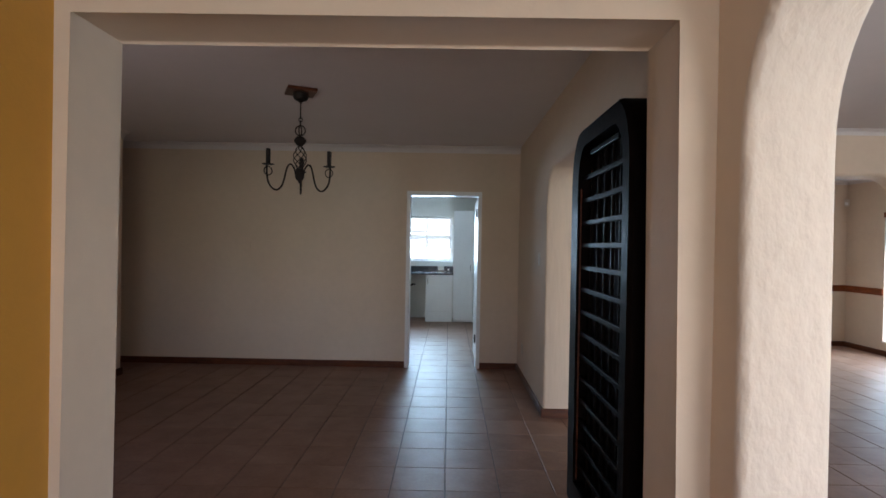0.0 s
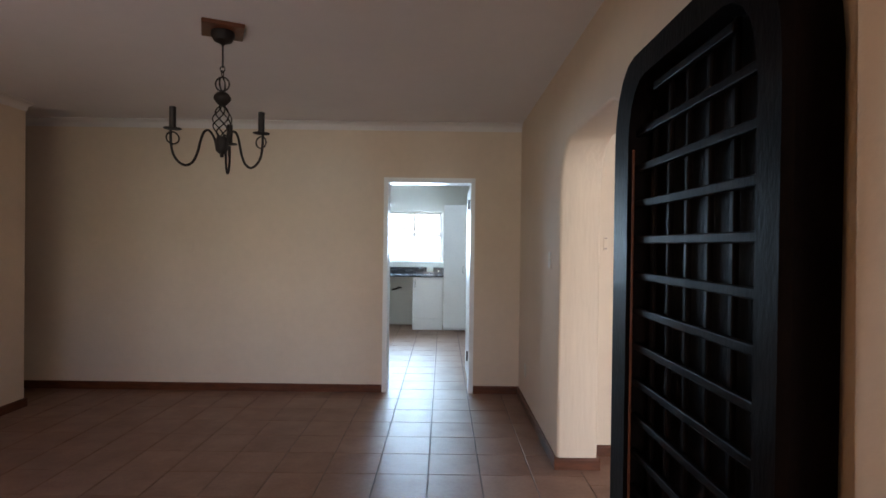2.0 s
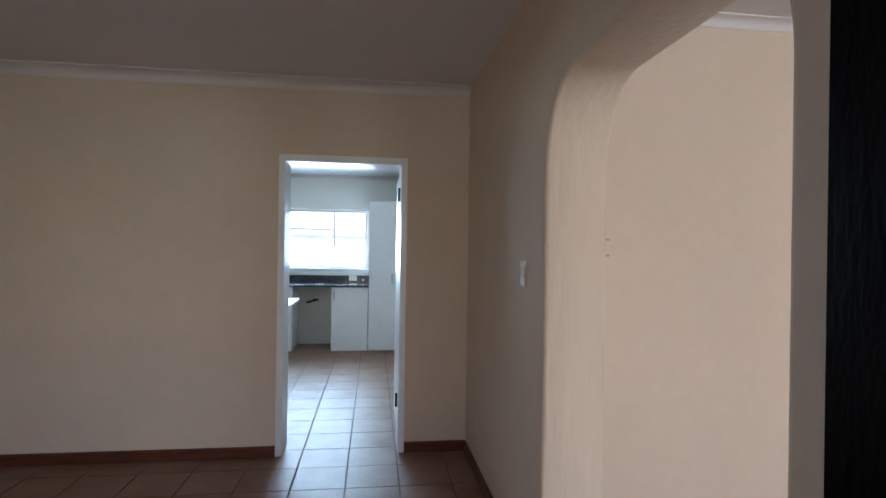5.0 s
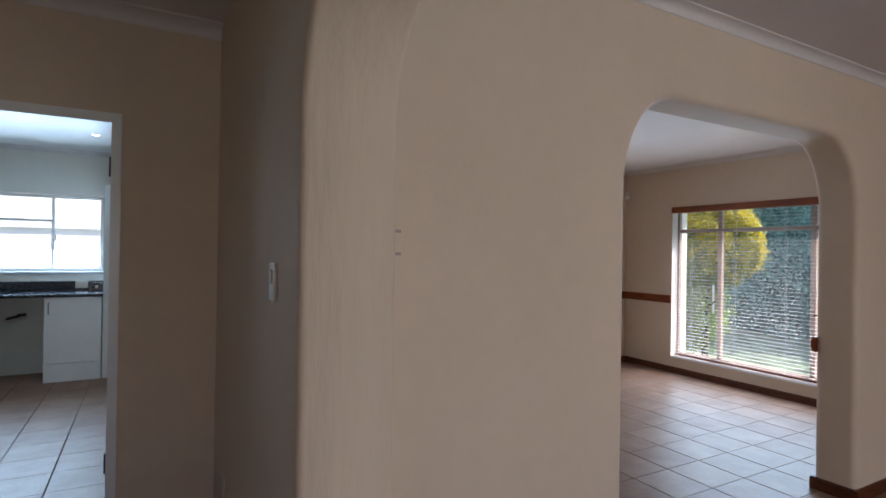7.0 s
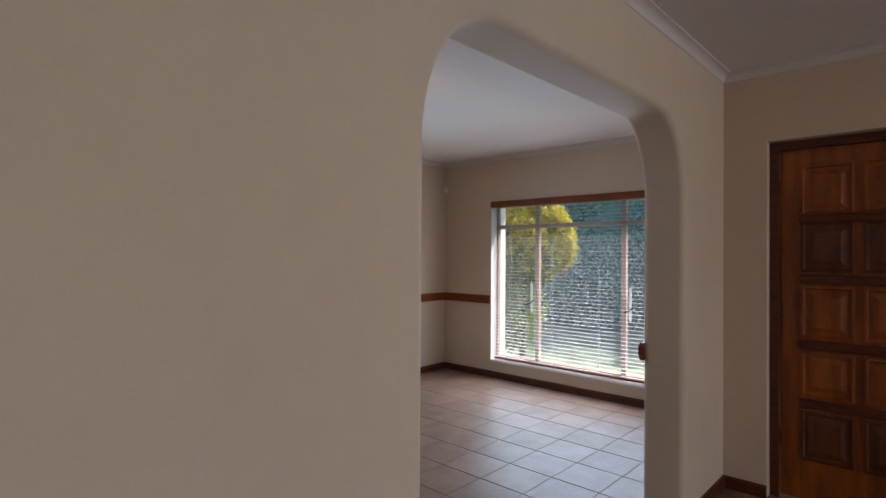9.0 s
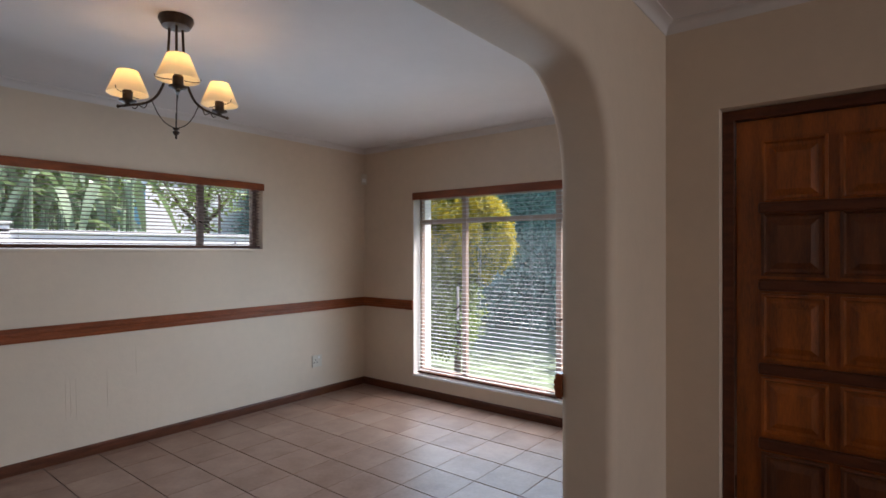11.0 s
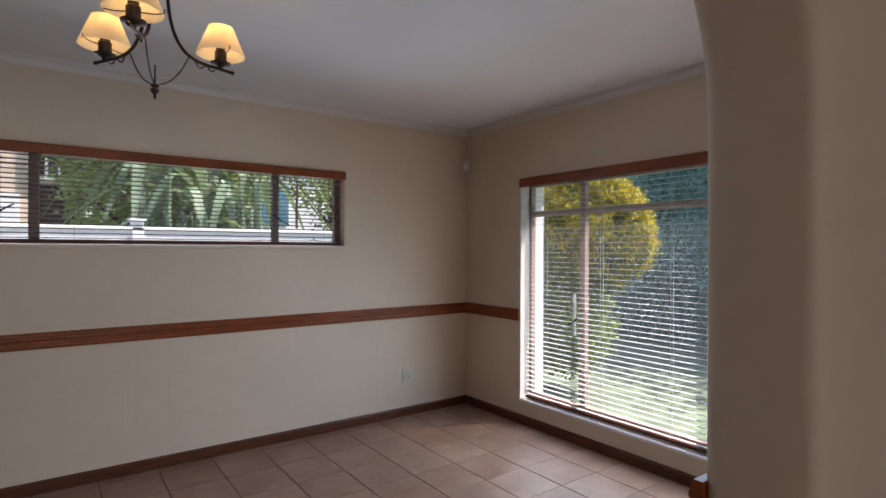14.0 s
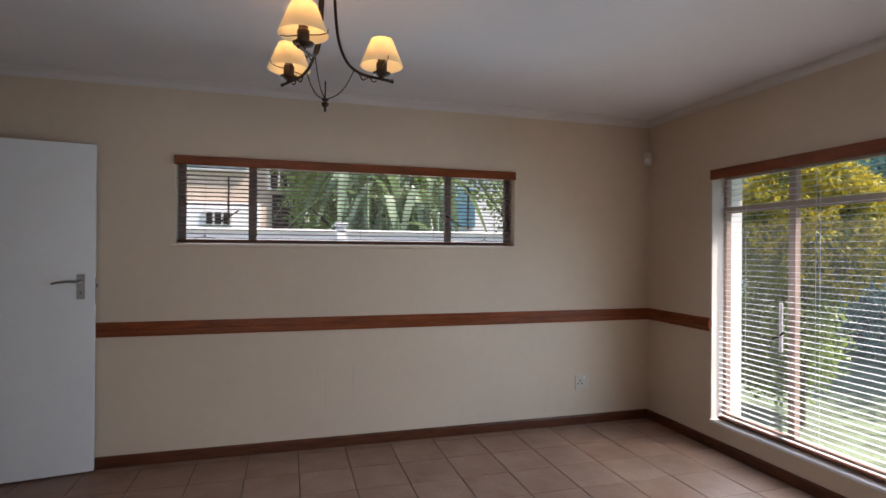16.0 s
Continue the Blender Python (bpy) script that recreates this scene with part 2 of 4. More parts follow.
def lathe(bm, profile, place=(0, 0, 0), sides=20, caps=True):
    """A turned shape: (radius, height) pairs round a vertical axis."""
    x, y, z = place
    rings = [[bm.verts.new((x + r * math.cos(2 * math.pi * k / sides), y + r * math.sin(2 * math.pi * k / sides), z + h)) for k in range(sides)] for r, h in profile]
    for a, b in zip(rings, rings[1:]):
        for k in range(sides):
            bm.faces.new((a[k], a[(k + 1) % sides], b[(k + 1) % sides], b[k]))
    if caps:
        bm.faces.new(rings[0][::-1])
        bm.faces.new(rings[-1])
    return bm


def prism(bm, outline, axis, lo, hi, bevel=0.0, keep=None):
    """A flat outline of (u, z) pairs pushed out along x or y, from lo to hi; keep(u, z) picks the corners to round."""
    def at(u, z, w):
        return (w, u, z) if axis == "x" else (u, w, z)
    a = [bm.verts.new(at(u, z, lo)) for u, z in outline]
    b = [bm.verts.new(at(u, z, hi)) for u, z in outline]
    n = len(outline)
    bm.faces.new(a)
    bm.faces.new(b[::-1])
    for k in range(n):
        bm.faces.new((a[k], b[k], b[(k + 1) % n], a[(k + 1) % n]))
    if bevel:
        es = []
        for ring in (a, b):
            for k in range(n):
                u0, z0 = outline[k]
                u1, z1 = outline[(k + 1) % n]
                if keep is None or (keep(u0, z0) and keep(u1, z1)):
                    es.append(bm.edges.get((ring[k], ring[(k + 1) % n])))
        bmesh.ops.bevel(bm, geom=es, offset=bevel, segments=3, affect="EDGES", profile=0.5)
    bmesh.ops.recalc_face_normals(bm, faces=bm.faces)
    return bm


def mesh(name, bm, mat, smooth=False):
    me = bpy.data.meshes.new(name)
    bmesh.ops.recalc_face_normals(bm, faces=bm.faces)
    bm.to_mesh(me)
    bm.free()
    me.materials.append(mat)
    if smooth:
        me.shade_smooth()
        me.set_sharp_from_angle(angle=radians(40))
    return me


def structure(name, bm, mat, label, category, smooth=False):
    return tagged(new(name, mesh(name, bm, mat, smooth)), label, category, kind="structure")


def thing(name, place, label, category, group="", kind=""):
    ob = new(name)
    ob.location, ob.empty_display_size = place, 0.1
    return tagged(ob, label, category, group, kind)


def part(name, bm, mat, parent, label="", smooth=False, kind=""):
    ob = new(name, mesh(name, bm, mat, smooth))
    ob.parent = parent
    if parent.type == "EMPTY":
        ob.matrix_parent_inverse = Matrix.Translation(parent.location).inverted()
    return tagged(ob, label, kind=kind)


def arch_wall(axis, lo, hi, u0, u1, top, a0, a1, spring, crown, rise_in, r=0.03, steps=12):
    """A wall with a round-shouldered opening that reaches the floor; r rounds the opening's arrises."""
    curve = [(a0, 0.0, -1, 0)]
    for k in range(steps + 1):
        s = math.pi / 2 * k / steps
        curve.append((a0 + rise_in * (1 - math.cos(s)), spring + (crown - spring) * math.sin(s), -math.cos(s), math.sin(s)))
    curve += [(a0 + a1 - u, z, -nu, nz) for u, z, nu, nz in curve[::-1]]
    bm = bmesh.new()

    def at(u, z, w):
        return bm.verts.new((w, u, z) if axis == "x" else (u, w, z))
    turns = [math.pi / 2 * k / 4 for k in range(5)]
    levels = [(lo + r * (1 - math.cos(a)), r * (1 - math.sin(a))) for a in turns]
    levels += [(lo + hi - w, off) for w, off in levels[::-1]]
    rings = [[at(u + nu * off, z + nz * off, w) for u, z, nu, nz in curve] for w, off in levels]
    for p, q in zip(rings, rings[1:]):
        for k in range(len(curve) - 1):
            bm.faces.new((p[k], p[k + 1], q[k + 1], q[k])).material_index = 1
    outer = [[at(u0, 0, w), at(u0, top, w), at(u1, top, w), at(u1, 0, w)] for w in (lo, hi)]
    for ring, o in ((rings[0], outer[0]), (rings[-1], outer[1])):
        n = len(ring) // 2
        bm.faces.new([o[0]] + ring[:n] + [o[1]])
        bm.faces.new([o[1], ring[n - 1], ring[n], o[2]])
        bm.faces.new([o[2]] + ring[n:] + [o[3]])
    for k in range(3):
        bm.faces.new((outer[0][k], outer[0][k + 1], outer[1][k + 1], outer[1][k]))
    return bm


CEIL, DINING_CEIL = 2.55, 2.62
EAST, HALL_E = 6.64, 5.32
# ---------------------------------------------------------------- floor slab and ceilings
structure("floor", cube(-5.2, 6.86, -3.0, 11.3, -0.2, -0.006), M_GROUT, "terracotta tiled floor with dark grout joints", "floor")
bm = bmesh.new()
box(bm, -1.02, 1.42, -3.2, 2.15, CEIL, CEIL + 0.12)
box(bm, 1.42, 6.86, -3.2, 8.90, CEIL, CEIL + 0.12)
structure("ceiling", bm, M_CEIL, "plain off-white plastered ceiling", "ceiling")
structure("ceiling_dining", cube(-5.2, 1.42, 2.15, 6.75, DINING_CEIL, DINING_CEIL + 0.1), M_CEIL, "plain off-white plastered dining room ceiling", "ceiling")
structure("ceiling_kitchen", cube(-5.2, 1.40, 6.75, 11.3, CEIL, CEIL + 0.12), M_WHITE, "bright white kitchen ceiling", "ceiling")

# ---------------------------------------------------------------- walls
TOP = CEIL + 0.13
# north wall of the dining room with the kitchen doorway
bm = bmesh.new()
box(bm, -5.2, -0.042, 6.645, 6.865, -0.1, TOP)
box(bm, 0.843, 1.29, 6.645, 6.865, -0.1, TOP)
box(bm, -0.042, 0.843, 6.645, 6.865, 2.09, TOP)
structure("wall_dining_north", bm, M_WALL, "cream plastered wall with a doorway to the kitchen", "wall")
# the long wall between dining room and hall, with two arches
bm = arch_wall("x", 1.29, 1.555, 2.015, 6.65, TOP, 3.65, 4.905, 1.78, 2.11, 0.26, 0.022)
structure("wall_dining_east", bm, M_WALL, "cream plastered wall with a round-shouldered arch", "wall", True).data.materials.append(M_ROUGH)
bm = arch_wall("x", 1.29, 1.555, -3.0, 2.013, TOP, 0.55, 1.85, 1.74, 2.19, 0.30, 0.03)
structure("wall_lounge_east", bm, M_WALL, "rough plastered cream wall with a wide arch", "wall", True).data.materials.append(M_STUCCO)
# wide square opening into the dining room
bm = prism(bmesh.new(), [(-0.80, 0), (-0.76, 0), (-0.76, 2.185), (1.18, 2.185), (1.18, 0), (1.29, 0), (1.29, TOP), (-0.80, TOP)], "y", 2.015, 2.285, 0.012,
           lambda u, z: -0.78 < u < 1.25 and z < 2.3)
structure("wall_dining_south", bm, M_WALL, "cream plastered wall with a wide square opening", "wall", True)
structure("wall_lounge_west", cube(-1.02, -0.80, -3.0, 2.285, -0.1, TOP), M_MUSTARD, "mustard yellow painted lounge wall", "wall")
# the window opening here is unseen, added for the dining room's fill
bm = bmesh.new()
box(bm, -3.29, -2.75, 2.065, 2.285, -0.1, TOP)
box(bm, -1.25, -1.02, 2.065, 2.285, -0.1, TOP)
box(bm, -2.75, -1.25, 2.065, 2.285, -0.1, 0.85)
box(bm, -2.75, -1.25, 2.065, 2.285, 2.05, TOP)
structure("wall_dining_southwest", bm, M_WALL, "plain cream plastered wall with an added unseen window opening", "wall")
structure("wall_dining_west", cube(-3.29, -3.07, 2.285, 6.06, -0.1, TOP, 0.006), M_WALL, "cream plastered wall ending at a passage", "wall")
bm = bmesh.new()
box(bm, -5.2, -3.29, 5.84, 6.06, -0.1, TOP)
box(bm, -5.42, -5.2, 5.84, 6.865, -0.1, TOP)
structure("wall_passage", bm, M_WALL, "cream plastered passage wall", "wall")
# south walls of hall and lounge with their windows
bm = bmesh.new()
box(bm, 1.29, 2.0, -3.2, -2.98, -0.1, TOP)
box(bm, 4.9, 5.57, -3.2, -2.98, -0.1, TOP)
box(bm, 2.0, 4.9, -3.2, -2.98, -0.1, 0.4)
box(bm, 2.0, 4.9, -3.2, -2.98, 2.1, TOP)
structure("wall_south", bm, M_WALL, "cream plastered wall", "wall")
bm = bmesh.new()
box(bm, -0.80, -0.6, -1.72, -1.5, -0.1, TOP)
box(bm, 1.0, 1.29, -1.72, -1.5, -0.1, TOP)
box(bm, -0.6, 1.0, -1.72, -1.5, -0.1, 0.75)
box(bm, -0.6, 1.0, -1.72, -1.5, 2.05, TOP)
structure("wall_lounge_south", bm, M_WALL, "cream plastered lounge wall with a window", "wall")
# hall
bm = arch_wall("y", 5.135, 5.36, 1.555, 6.64, TOP, 2.69, 4.63, 1.72, 2.135, 0.32, 0.035)
structure("wall_hall_north", bm, M_WALL, "cream plastered wall with a wide round-shouldered arch", "wall", True).data.materials.append(M_WALL)
bm = bmesh.new()
box(bm, 5.32, 5.57, -3.0, -1.6, -0.1, TOP)
box(bm, 5.32, 5.57, 1.0, 3.90, -0.1, TOP)
box(bm, 5.32, 5.57, -1.6, 1.0, -0.1, 0.9)
box(bm, 5.32, 5.57, -1.6, 1.0, 2.1, TOP)
box(bm, 5.32, 5.57, 4.90, 5.135, -0.1, TOP)
box(bm, 5.32, 5.57, 3.90, 4.90, 2.105, TOP)
structure("wall_hall_east", bm, M_WALL, "cream plastered wall with the front doorway", "wall")
# living room
bm = bmesh.new()
box(bm, 1.40, 2.92, 8.68, 8.90, -0.1, TOP)
box(bm, 5.385, 6.86, 8.68, 8.90, -0.1, TOP)
box(bm, 2.92, 5.385, 8.68, 8.90, -0.1, 1.462)
box(bm, 2.92, 5.385, 8.68, 8.90, 2.04, TOP)
structure("wall_living_north", bm, M_WALL, "cream plastered wall with a long high window", "wall")
bm = bmesh.new()
box(bm, EAST, 6.86, 5.135, 5.88, -0.1, TOP)
box(bm, EAST, 6.86, 7.962, 8.68, -0.1, TOP)
box(bm, EAST, 6.86, 5.88, 7.962, -0.1, 0.20)
box(bm, EAST, 6.86, 5.88, 7.962, 2.015, TOP)
structure("wall_living_east", bm, M_WALL, "cream plastered wall with a tall garden window", "wall")
living_north = bpy.data.objects["wall_living_north"]
for x, z0, z1 in ((4.309, 0.522, 0.731), (3.858, 0.28, 0.585), (3.887, 0.30, 0.579), (3.921, 0.283, 0.56), (4.115, 0.307, 0.609)):
    run = new("paint_run", mesh("paint_run", tube(bmesh.new(), [(x, 8.6805, z1), (x + 0.003, 8.680, (z0 + z1) / 2), (x + 0.006, 8.6805, z0)], [0.001, 0.0024, 0.0018], 8), M_WALL, True))
    run.parent = living_north
# unseen eave, added to keep the sun off the upper slats
structure("shading_eave", cube(6.862, 7.30, 4.6, 9.3, 2.40, 2.52, 0.01), M_PLASTERWHITE, "unseen white eave added to shade the garden window", "eave")
structure("wall_living_west", cube(1.29, 1.555, 6.65, 8.68, -0.1, TOP), M_WALL, "cream plastered wall", "wall")
# kitchen
bm = bmesh.new()
box(bm, -3.2, -1.45, 11.05, 11.27, -0.1, TOP)
box(bm, 0.52, 1.29, 11.05, 11.27, -0.1, TOP)
box(bm, -1.45, 0.52, 11.05, 11.27, -0.1, 1.14)
box(bm, -1.45, 0.52, 11.05, 11.27, 2.03, TOP)
structure("wall_kitchen_north", bm, M_WHITEWALL, "white kitchen wall with a wide window", "wall")
structure("wall_kitchen_west", cube(-3.42, -3.2, 6.865, 11.27, -0.1, TOP), M_WHITEWALL, "white kitchen wall", "wall")
structure("wall_kitchen_east", cube(1.29, 1.395, 8.68, 11.27, -0.1, TOP), M_WHITEWALL, "white kitchen wall", "wall")
structure("wall_kitchen_south_lining", cube(0.845, 1.288, 6.866, 6.875, 0, TOP), M_WHITEWALL, "white painted kitchen side of the wall", "wall")


# ---------------------------------------------------------------- mouldings


def moulding(name, p0, p1, out, profile, mat, label, category, z=0.0):
    """A straight moulding from p0 to p1 along a wall; out is the way it stands off, profile its (depth, height) outline."""
    bm = bmesh.new()
    rows = []
    for px, py in (p0, p1):
        rows.append([bm.verts.new((px + out[0] * d, py + out[1] * d, z + h)) for d, h in profile])
    n = len(profile)
    for k in range(n):
        bm.faces.new((rows[0][k], rows[0][(k + 1) % n], rows[1][(k + 1) % n], rows[1][k]))
    bm.faces.new(rows[0])
    bm.faces.new(rows[1][::-1])
    return structure(name, bm, mat, label, category)


SKIRT = [(-0.01, 0), (0.017, 0), (0.017, 0.062), (0.013, 0.070), (0.006, 0.074), (-0.01, 0.074)]
RAIL = [(-0.01, 0), (0.012, 0), (0.016, 0.012), (0.016, 0.026), (0.022, 0.032), (0.022, 0.044), (0.017, 0.050), (0.022, 0.056), (0.022, 0.068), (0.016, 0.076),
        (0.016, 0.086), (0.011, 0.096), (-0.01, 0.096)]
COVE = [(-0.01, 0.01), (-0.01, -0.082), (0.006, -0.082), (0.010, -0.072)] + [
    (0.075 - 0.062 * math.cos(radians(a)), -0.070 + 0.058 * math.sin(radians(a))) for a in (15, 30, 45, 60, 75)] + [(0.078, -0.010), (0.082, 0.01)]
S_LABEL, C_LABEL = "dark stained timber skirting board", "white coved plaster cornice"
N, S, W, E = (0, 1), (0, -1), (-1, 0), (1, 0)
for p0, p1, out in (
        ((-5.2, 6.645), (-0.044, 6.645), S), ((0.845, 6.645), (1.29, 6.645), S), ((1.29, 6.645), (1.29, 4.89), W), ((1.275, 4.905), (1.57, 4.905), S),
        ((1.29, 3.665), (1.29, 2.285), W), ((-3.07, 2.285), (-3.07, 6.075), E), ((-5.2, 6.06), (-3.055, 6.06), N), ((-3.07, 2.285), (-0.76, 2.285), N),
        ((1.555, 5.135), (2.705, 5.135), S), ((4.615, 5.135), (5.32, 5.135), S), ((4.63, 5.12), (4.63, 5.375), W), ((2.69, 5.12), (2.69, 5.375), E),
        ((5.32, 5.135), (5.32, 4.90), W), ((5.32, 3.90), (5.32, -2.98), W), ((1.555, 3.665), (1.555, 1.85), E),
        ((1.555, 8.68), (6.64, 8.68), S), ((6.64, 8.68), (6.64, 5.36), W), ((4.615, 5.36), (6.64, 5.36), N), ((1.555, 5.36), (2.705, 5.36), N),
        ((1.555, 5.36), (1.555, 8.68), E), ((-0.80, -2.98), (-0.80, 2.015), E)):
    moulding("baseboard", p0, p1, out, SKIRT, M_WOOD, S_LABEL, "skirting")
for p0, p1, out in (((1.555, 8.68), (6.64, 8.68), S), ((6.64, 8.68), (6.64, 7.964), W), ((6.64, 5.878), (6.64, 5.36), W), ((4.62, 5.36), (6.64, 5.36), N),
                    ((1.555, 5.36), (2.71, 5.36), N), ((1.555, 5.36), (1.555, 8.68), E)):
    moulding("trim_chair_rail", p0, p1, out, RAIL, M_PELMET, "reddish stained timber chair rail", "chair rail", 0.848)
for p0, p1, out in (((-5.2, 6.645), (1.29, 6.645), S), ((-3.07, 2.285), (-3.07, 6.06), E), ((-5.2, 6.06), (-3.07, 6.06), N),
                    ((-3.07, 2.285), (1.29, 2.285), N),
                    ((1.555, 8.68), (6.64, 8.68), S), ((6.64, 8.68), (6.64, 5.36), W), ((1.555, 5.36), (6.64, 5.36), N), ((1.555, 5.36), (1.555, 8.68), E),
                    ((1.555, 5.135), (5.32, 5.135), S), ((5.32, 5.135), (5.32, -2.98), W), ((1.555, 1.975), (1.555, 5.135), E),
                    ((-3.2, 11.05), (1.29, 11.05), S), ((1.29, 11.05), (1.29, 6.865), W)):
    dining = p0[0] < 1.4 and p0[1] < 6.7 and p1[1] < 6.7
    size = 0.9 if dining else 0.62
    moulding("trim_cornice", p0, p1, out, [(d * size, h * size) for d, h in COVE], M_CORNICE, C_LABEL, "cornice", DINING_CEIL if dining else CEIL)

# ---------------------------------------------------------------- doors
door_1 = thing("door_1", (0.42, 6.75, 0), "white painted door frame with the kitchen door open", "door", kind="structure")
frame_bm = prism(bmesh.new(), [(-0.044, 0.002), (0.0, 0.002), (0.0, 2.045), (0.801, 2.045), (0.801, 0.002), (0.845, 0.002), (0.845, 2.093), (-0.044, 2.093)], "y", 6.632, 6.878)
bmesh.ops.bevel(frame_bm, geom=[e for e in frame_bm.edges if e.calc_length() > 0.3], offset=0.004, segments=2, affect="EDGES")
part("door_frame", frame_bm, M_WHITE, door_1, "white enamelled steel door frame")
leaf = part("door_leaf", cube(0.814, 0.854, 6.885, 7.68, 0.012, 2.04, 0.003), M_WHITE, door_1, "flush white door leaf")
for z in (0.28, 1.80):
    part("hinge", lathe(bmesh.new(), [(0.008, 0), (0.009, 0.003), (0.009, 0.097), (0.008, 0.10)], (0.793, 6.80, z), 10), M_IRON, door_1, "dark steel butt hinge")

door_2 = thing("front_door", (5.44, 4.40, 0), "varnished timber front door with raised square panels", "door")
bm = prism(bmesh.new(), [(3.905, 0.002), (3.95, 0.002), (3.95, 2.055), (4.85, 2.055), (4.85, 0.002), (4.897, 0.002), (4.897, 2.10), (3.905, 2.10)], "x", 5.385, 5.50)
part("door_frame", bm, M_WOOD, door_2, "dark timber door frame")
part("door_leaf", cube(5.425, 5.465, 3.953, 4.847, 0.01, 2.052, 0.003), M_DOORWOOD, door_2)
ROWS = ((1.665, 1.955), (1.335, 1.625), (0.955, 1.255), (0.615, 0.875), (0.245, 0.535))
COLS = ((4.495, 4.745), (4.215, 4.455), (3.995, 4.175))
for y0, y1 in COLS:
    for z0, z1 in ROWS:
        bm = bmesh.new()
        rings = [[bm.verts.new((x, y, z)) for y, z in ((y0 + g, z0 + g), (y1 - g, z0 + g), (y1 - g, z1 - g), (y0 + g, z1 - g))]
                 for g, x in ((0, 5.427), (0, 5.413), (0.012, 5.410), (0.020, 5.424), (0.034, 5.424), (0.062, 5.412))]
        for a, b in zip(rings, rings[1:]):
            for k in range(4):
                bm.faces.new((a[k], a[(k + 1) % 4], b[(k + 1) % 4], b[k]))
        bm.faces.new(rings[-1])
        part("raised_panel", bm, M_DARKDOOR if z0 in (1.335, 0.245) else M_DOORWOOD, door_2, "darker varnished panel" if z0 in (1.335, 0.245) else "")
for z in [0.575, 0.915, 1.295, 1.645]:
    part("cross_moulding", cube(5.398, 5.427, 3.99, 4.755, z - 0.026, z + 0.026, 0.010), M_WOOD, door_2, "dark rounded cross moulding")
for z in (0.30, 1.78):
    part("hinge", lathe(bmesh.new(), [(0.007, 0), (0.007, 0.10)], (5.418, 4.852, z), 10), M_BRONZE, door_2, "dull brass hinge")

living_door = thing("interior_door", (1.68, 8.50, 0), "flush white painted door standing open along the wall", "door")
swing = Matrix.Translation((1.675, 8.49, 0)) @ Matrix.Rotation(radians(8.5), 4, "Z")


def swung(bm):
    bm.transform(swing)
    return bm


part("door_leaf", swung(cube(0, 0.805, 0, 0.04, 0.012, 2.085, 0.003)), M_WHITE, living_door)
plate = part("handle_plate", swung(cube(0.708, 0.752, -0.006, 0.001, 1.105, 1.262, 0.003)), M_STEEL, living_door, "brushed steel lock plate")
bm = tube(bmesh.new(), [(0.73, -0.004, 1.215), (0.73, -0.045, 1.215), (0.722, -0.052, 1.216), (0.66, -0.054, 1.220), (0.61, -0.052, 1.213), (0.585, -0.048, 1.203)], [0.009, 0.009, 0.009, 0.008, 0.007, 0.006])
part("lever_handle", swung(bm), M_STEEL, plate, "curved brushed steel lever", True)
bm = lathe(bmesh.new(), [(0.006, -0.002), (0.006, 0.002)], (0, 0, 0), 10)
bm.transform(Matrix.Translation((0.73, -0.006, 1.145)) @ Matrix.Rotation(radians(90), 4, "X"))
part("keyhole", swung(bm), M_IRON, plate, "dark keyhole")
part("latch_plate", swung(cube(0.8045, 0.8075, 0.010, 0.030, 1.07, 1.24)), M_STEEL, living_door, "steel latch plate")
part("latch", swung(cube(0.8075, 0.818, 0.014, 0.026, 1.175, 1.20, 0.002)), M_STEEL, living_door, "steel latch bolt")

# tall dark gate folded back against the dining room wall
gate = thing("arched_gate", (1.22, 2.96, 0), "nearly black arched timber gate with lattice, folded against the wall", "gate")


def gate_outline(y0, y1, z0, top, rw, rh):
    """An upright panel with rounded shoulders, as (y, z) pairs."""
    turns = [radians(a) for a in (0, 18, 36, 54, 72, 90)]
    pts = [(y0, z0)]
    pts += [(y0 + rw * (1 - math.cos(a)), top - rh + rh * math.sin(a)) for a in turns]
    pts += [(y1 - rw * (1 - math.cos(a)), top - rh + rh * math.sin(a)) for a in turns[::-1]]
    return pts + [(y1, z0)]


GY0, GY1, GTOP = 2.45, 3.455, 2.10
outer_o, inner_o = gate_outline(GY0, GY1, 0.008, GTOP, 0.19, 0.28), gate_outline(GY0 + 0.095, GY1 - 0.155, 0.16, GTOP - 0.10, 0.14, 0.20)
bm = bmesh.new()
loops = []
for (o, x) in ((outer_o, 1.278), (outer_o, 1.186), (None, 1.170), (inner_o, 1.170), (inner_o, 1.252)):
    if o is None:
        o = gate_outline(GY0 + 0.016, GY1 - 0.016, 0.022, GTOP - 0.016, 0.182, 0.27)
    loops.append([bm.verts.new((x, y, z)) for y, z in o])
for a, b in zip(loops, loops[1:]):
    for k in range(len(a)):
        bm.faces.new((a[k], a[(k + 1) % len(a)], b[(k + 1) % len(a)], b[k]))
bm.faces.new(loops[0])
part("gate_frame", bm, M_GATE, gate, "", True)
bm = bmesh.new()
bm.faces.new([bm.verts.new((1.251, y, z)) for y, z in gate_outline(GY0 + 0.09, GY1 - 0.15, 0.155, GTOP - 0.095, 0.14, 0.20)])
part("backing_panel", bm, M_GATE, gate)
# thin bead in reddish timber, painting the lit edge of the inner jamb
part("inner_bead", cube(1.184, 1.192, GY1 - 0.162, GY1 - 0.156, 0.17, 1.78, 0.002), M_WOOD, gate, "inner bead, its lit edge put in as reddish colour")
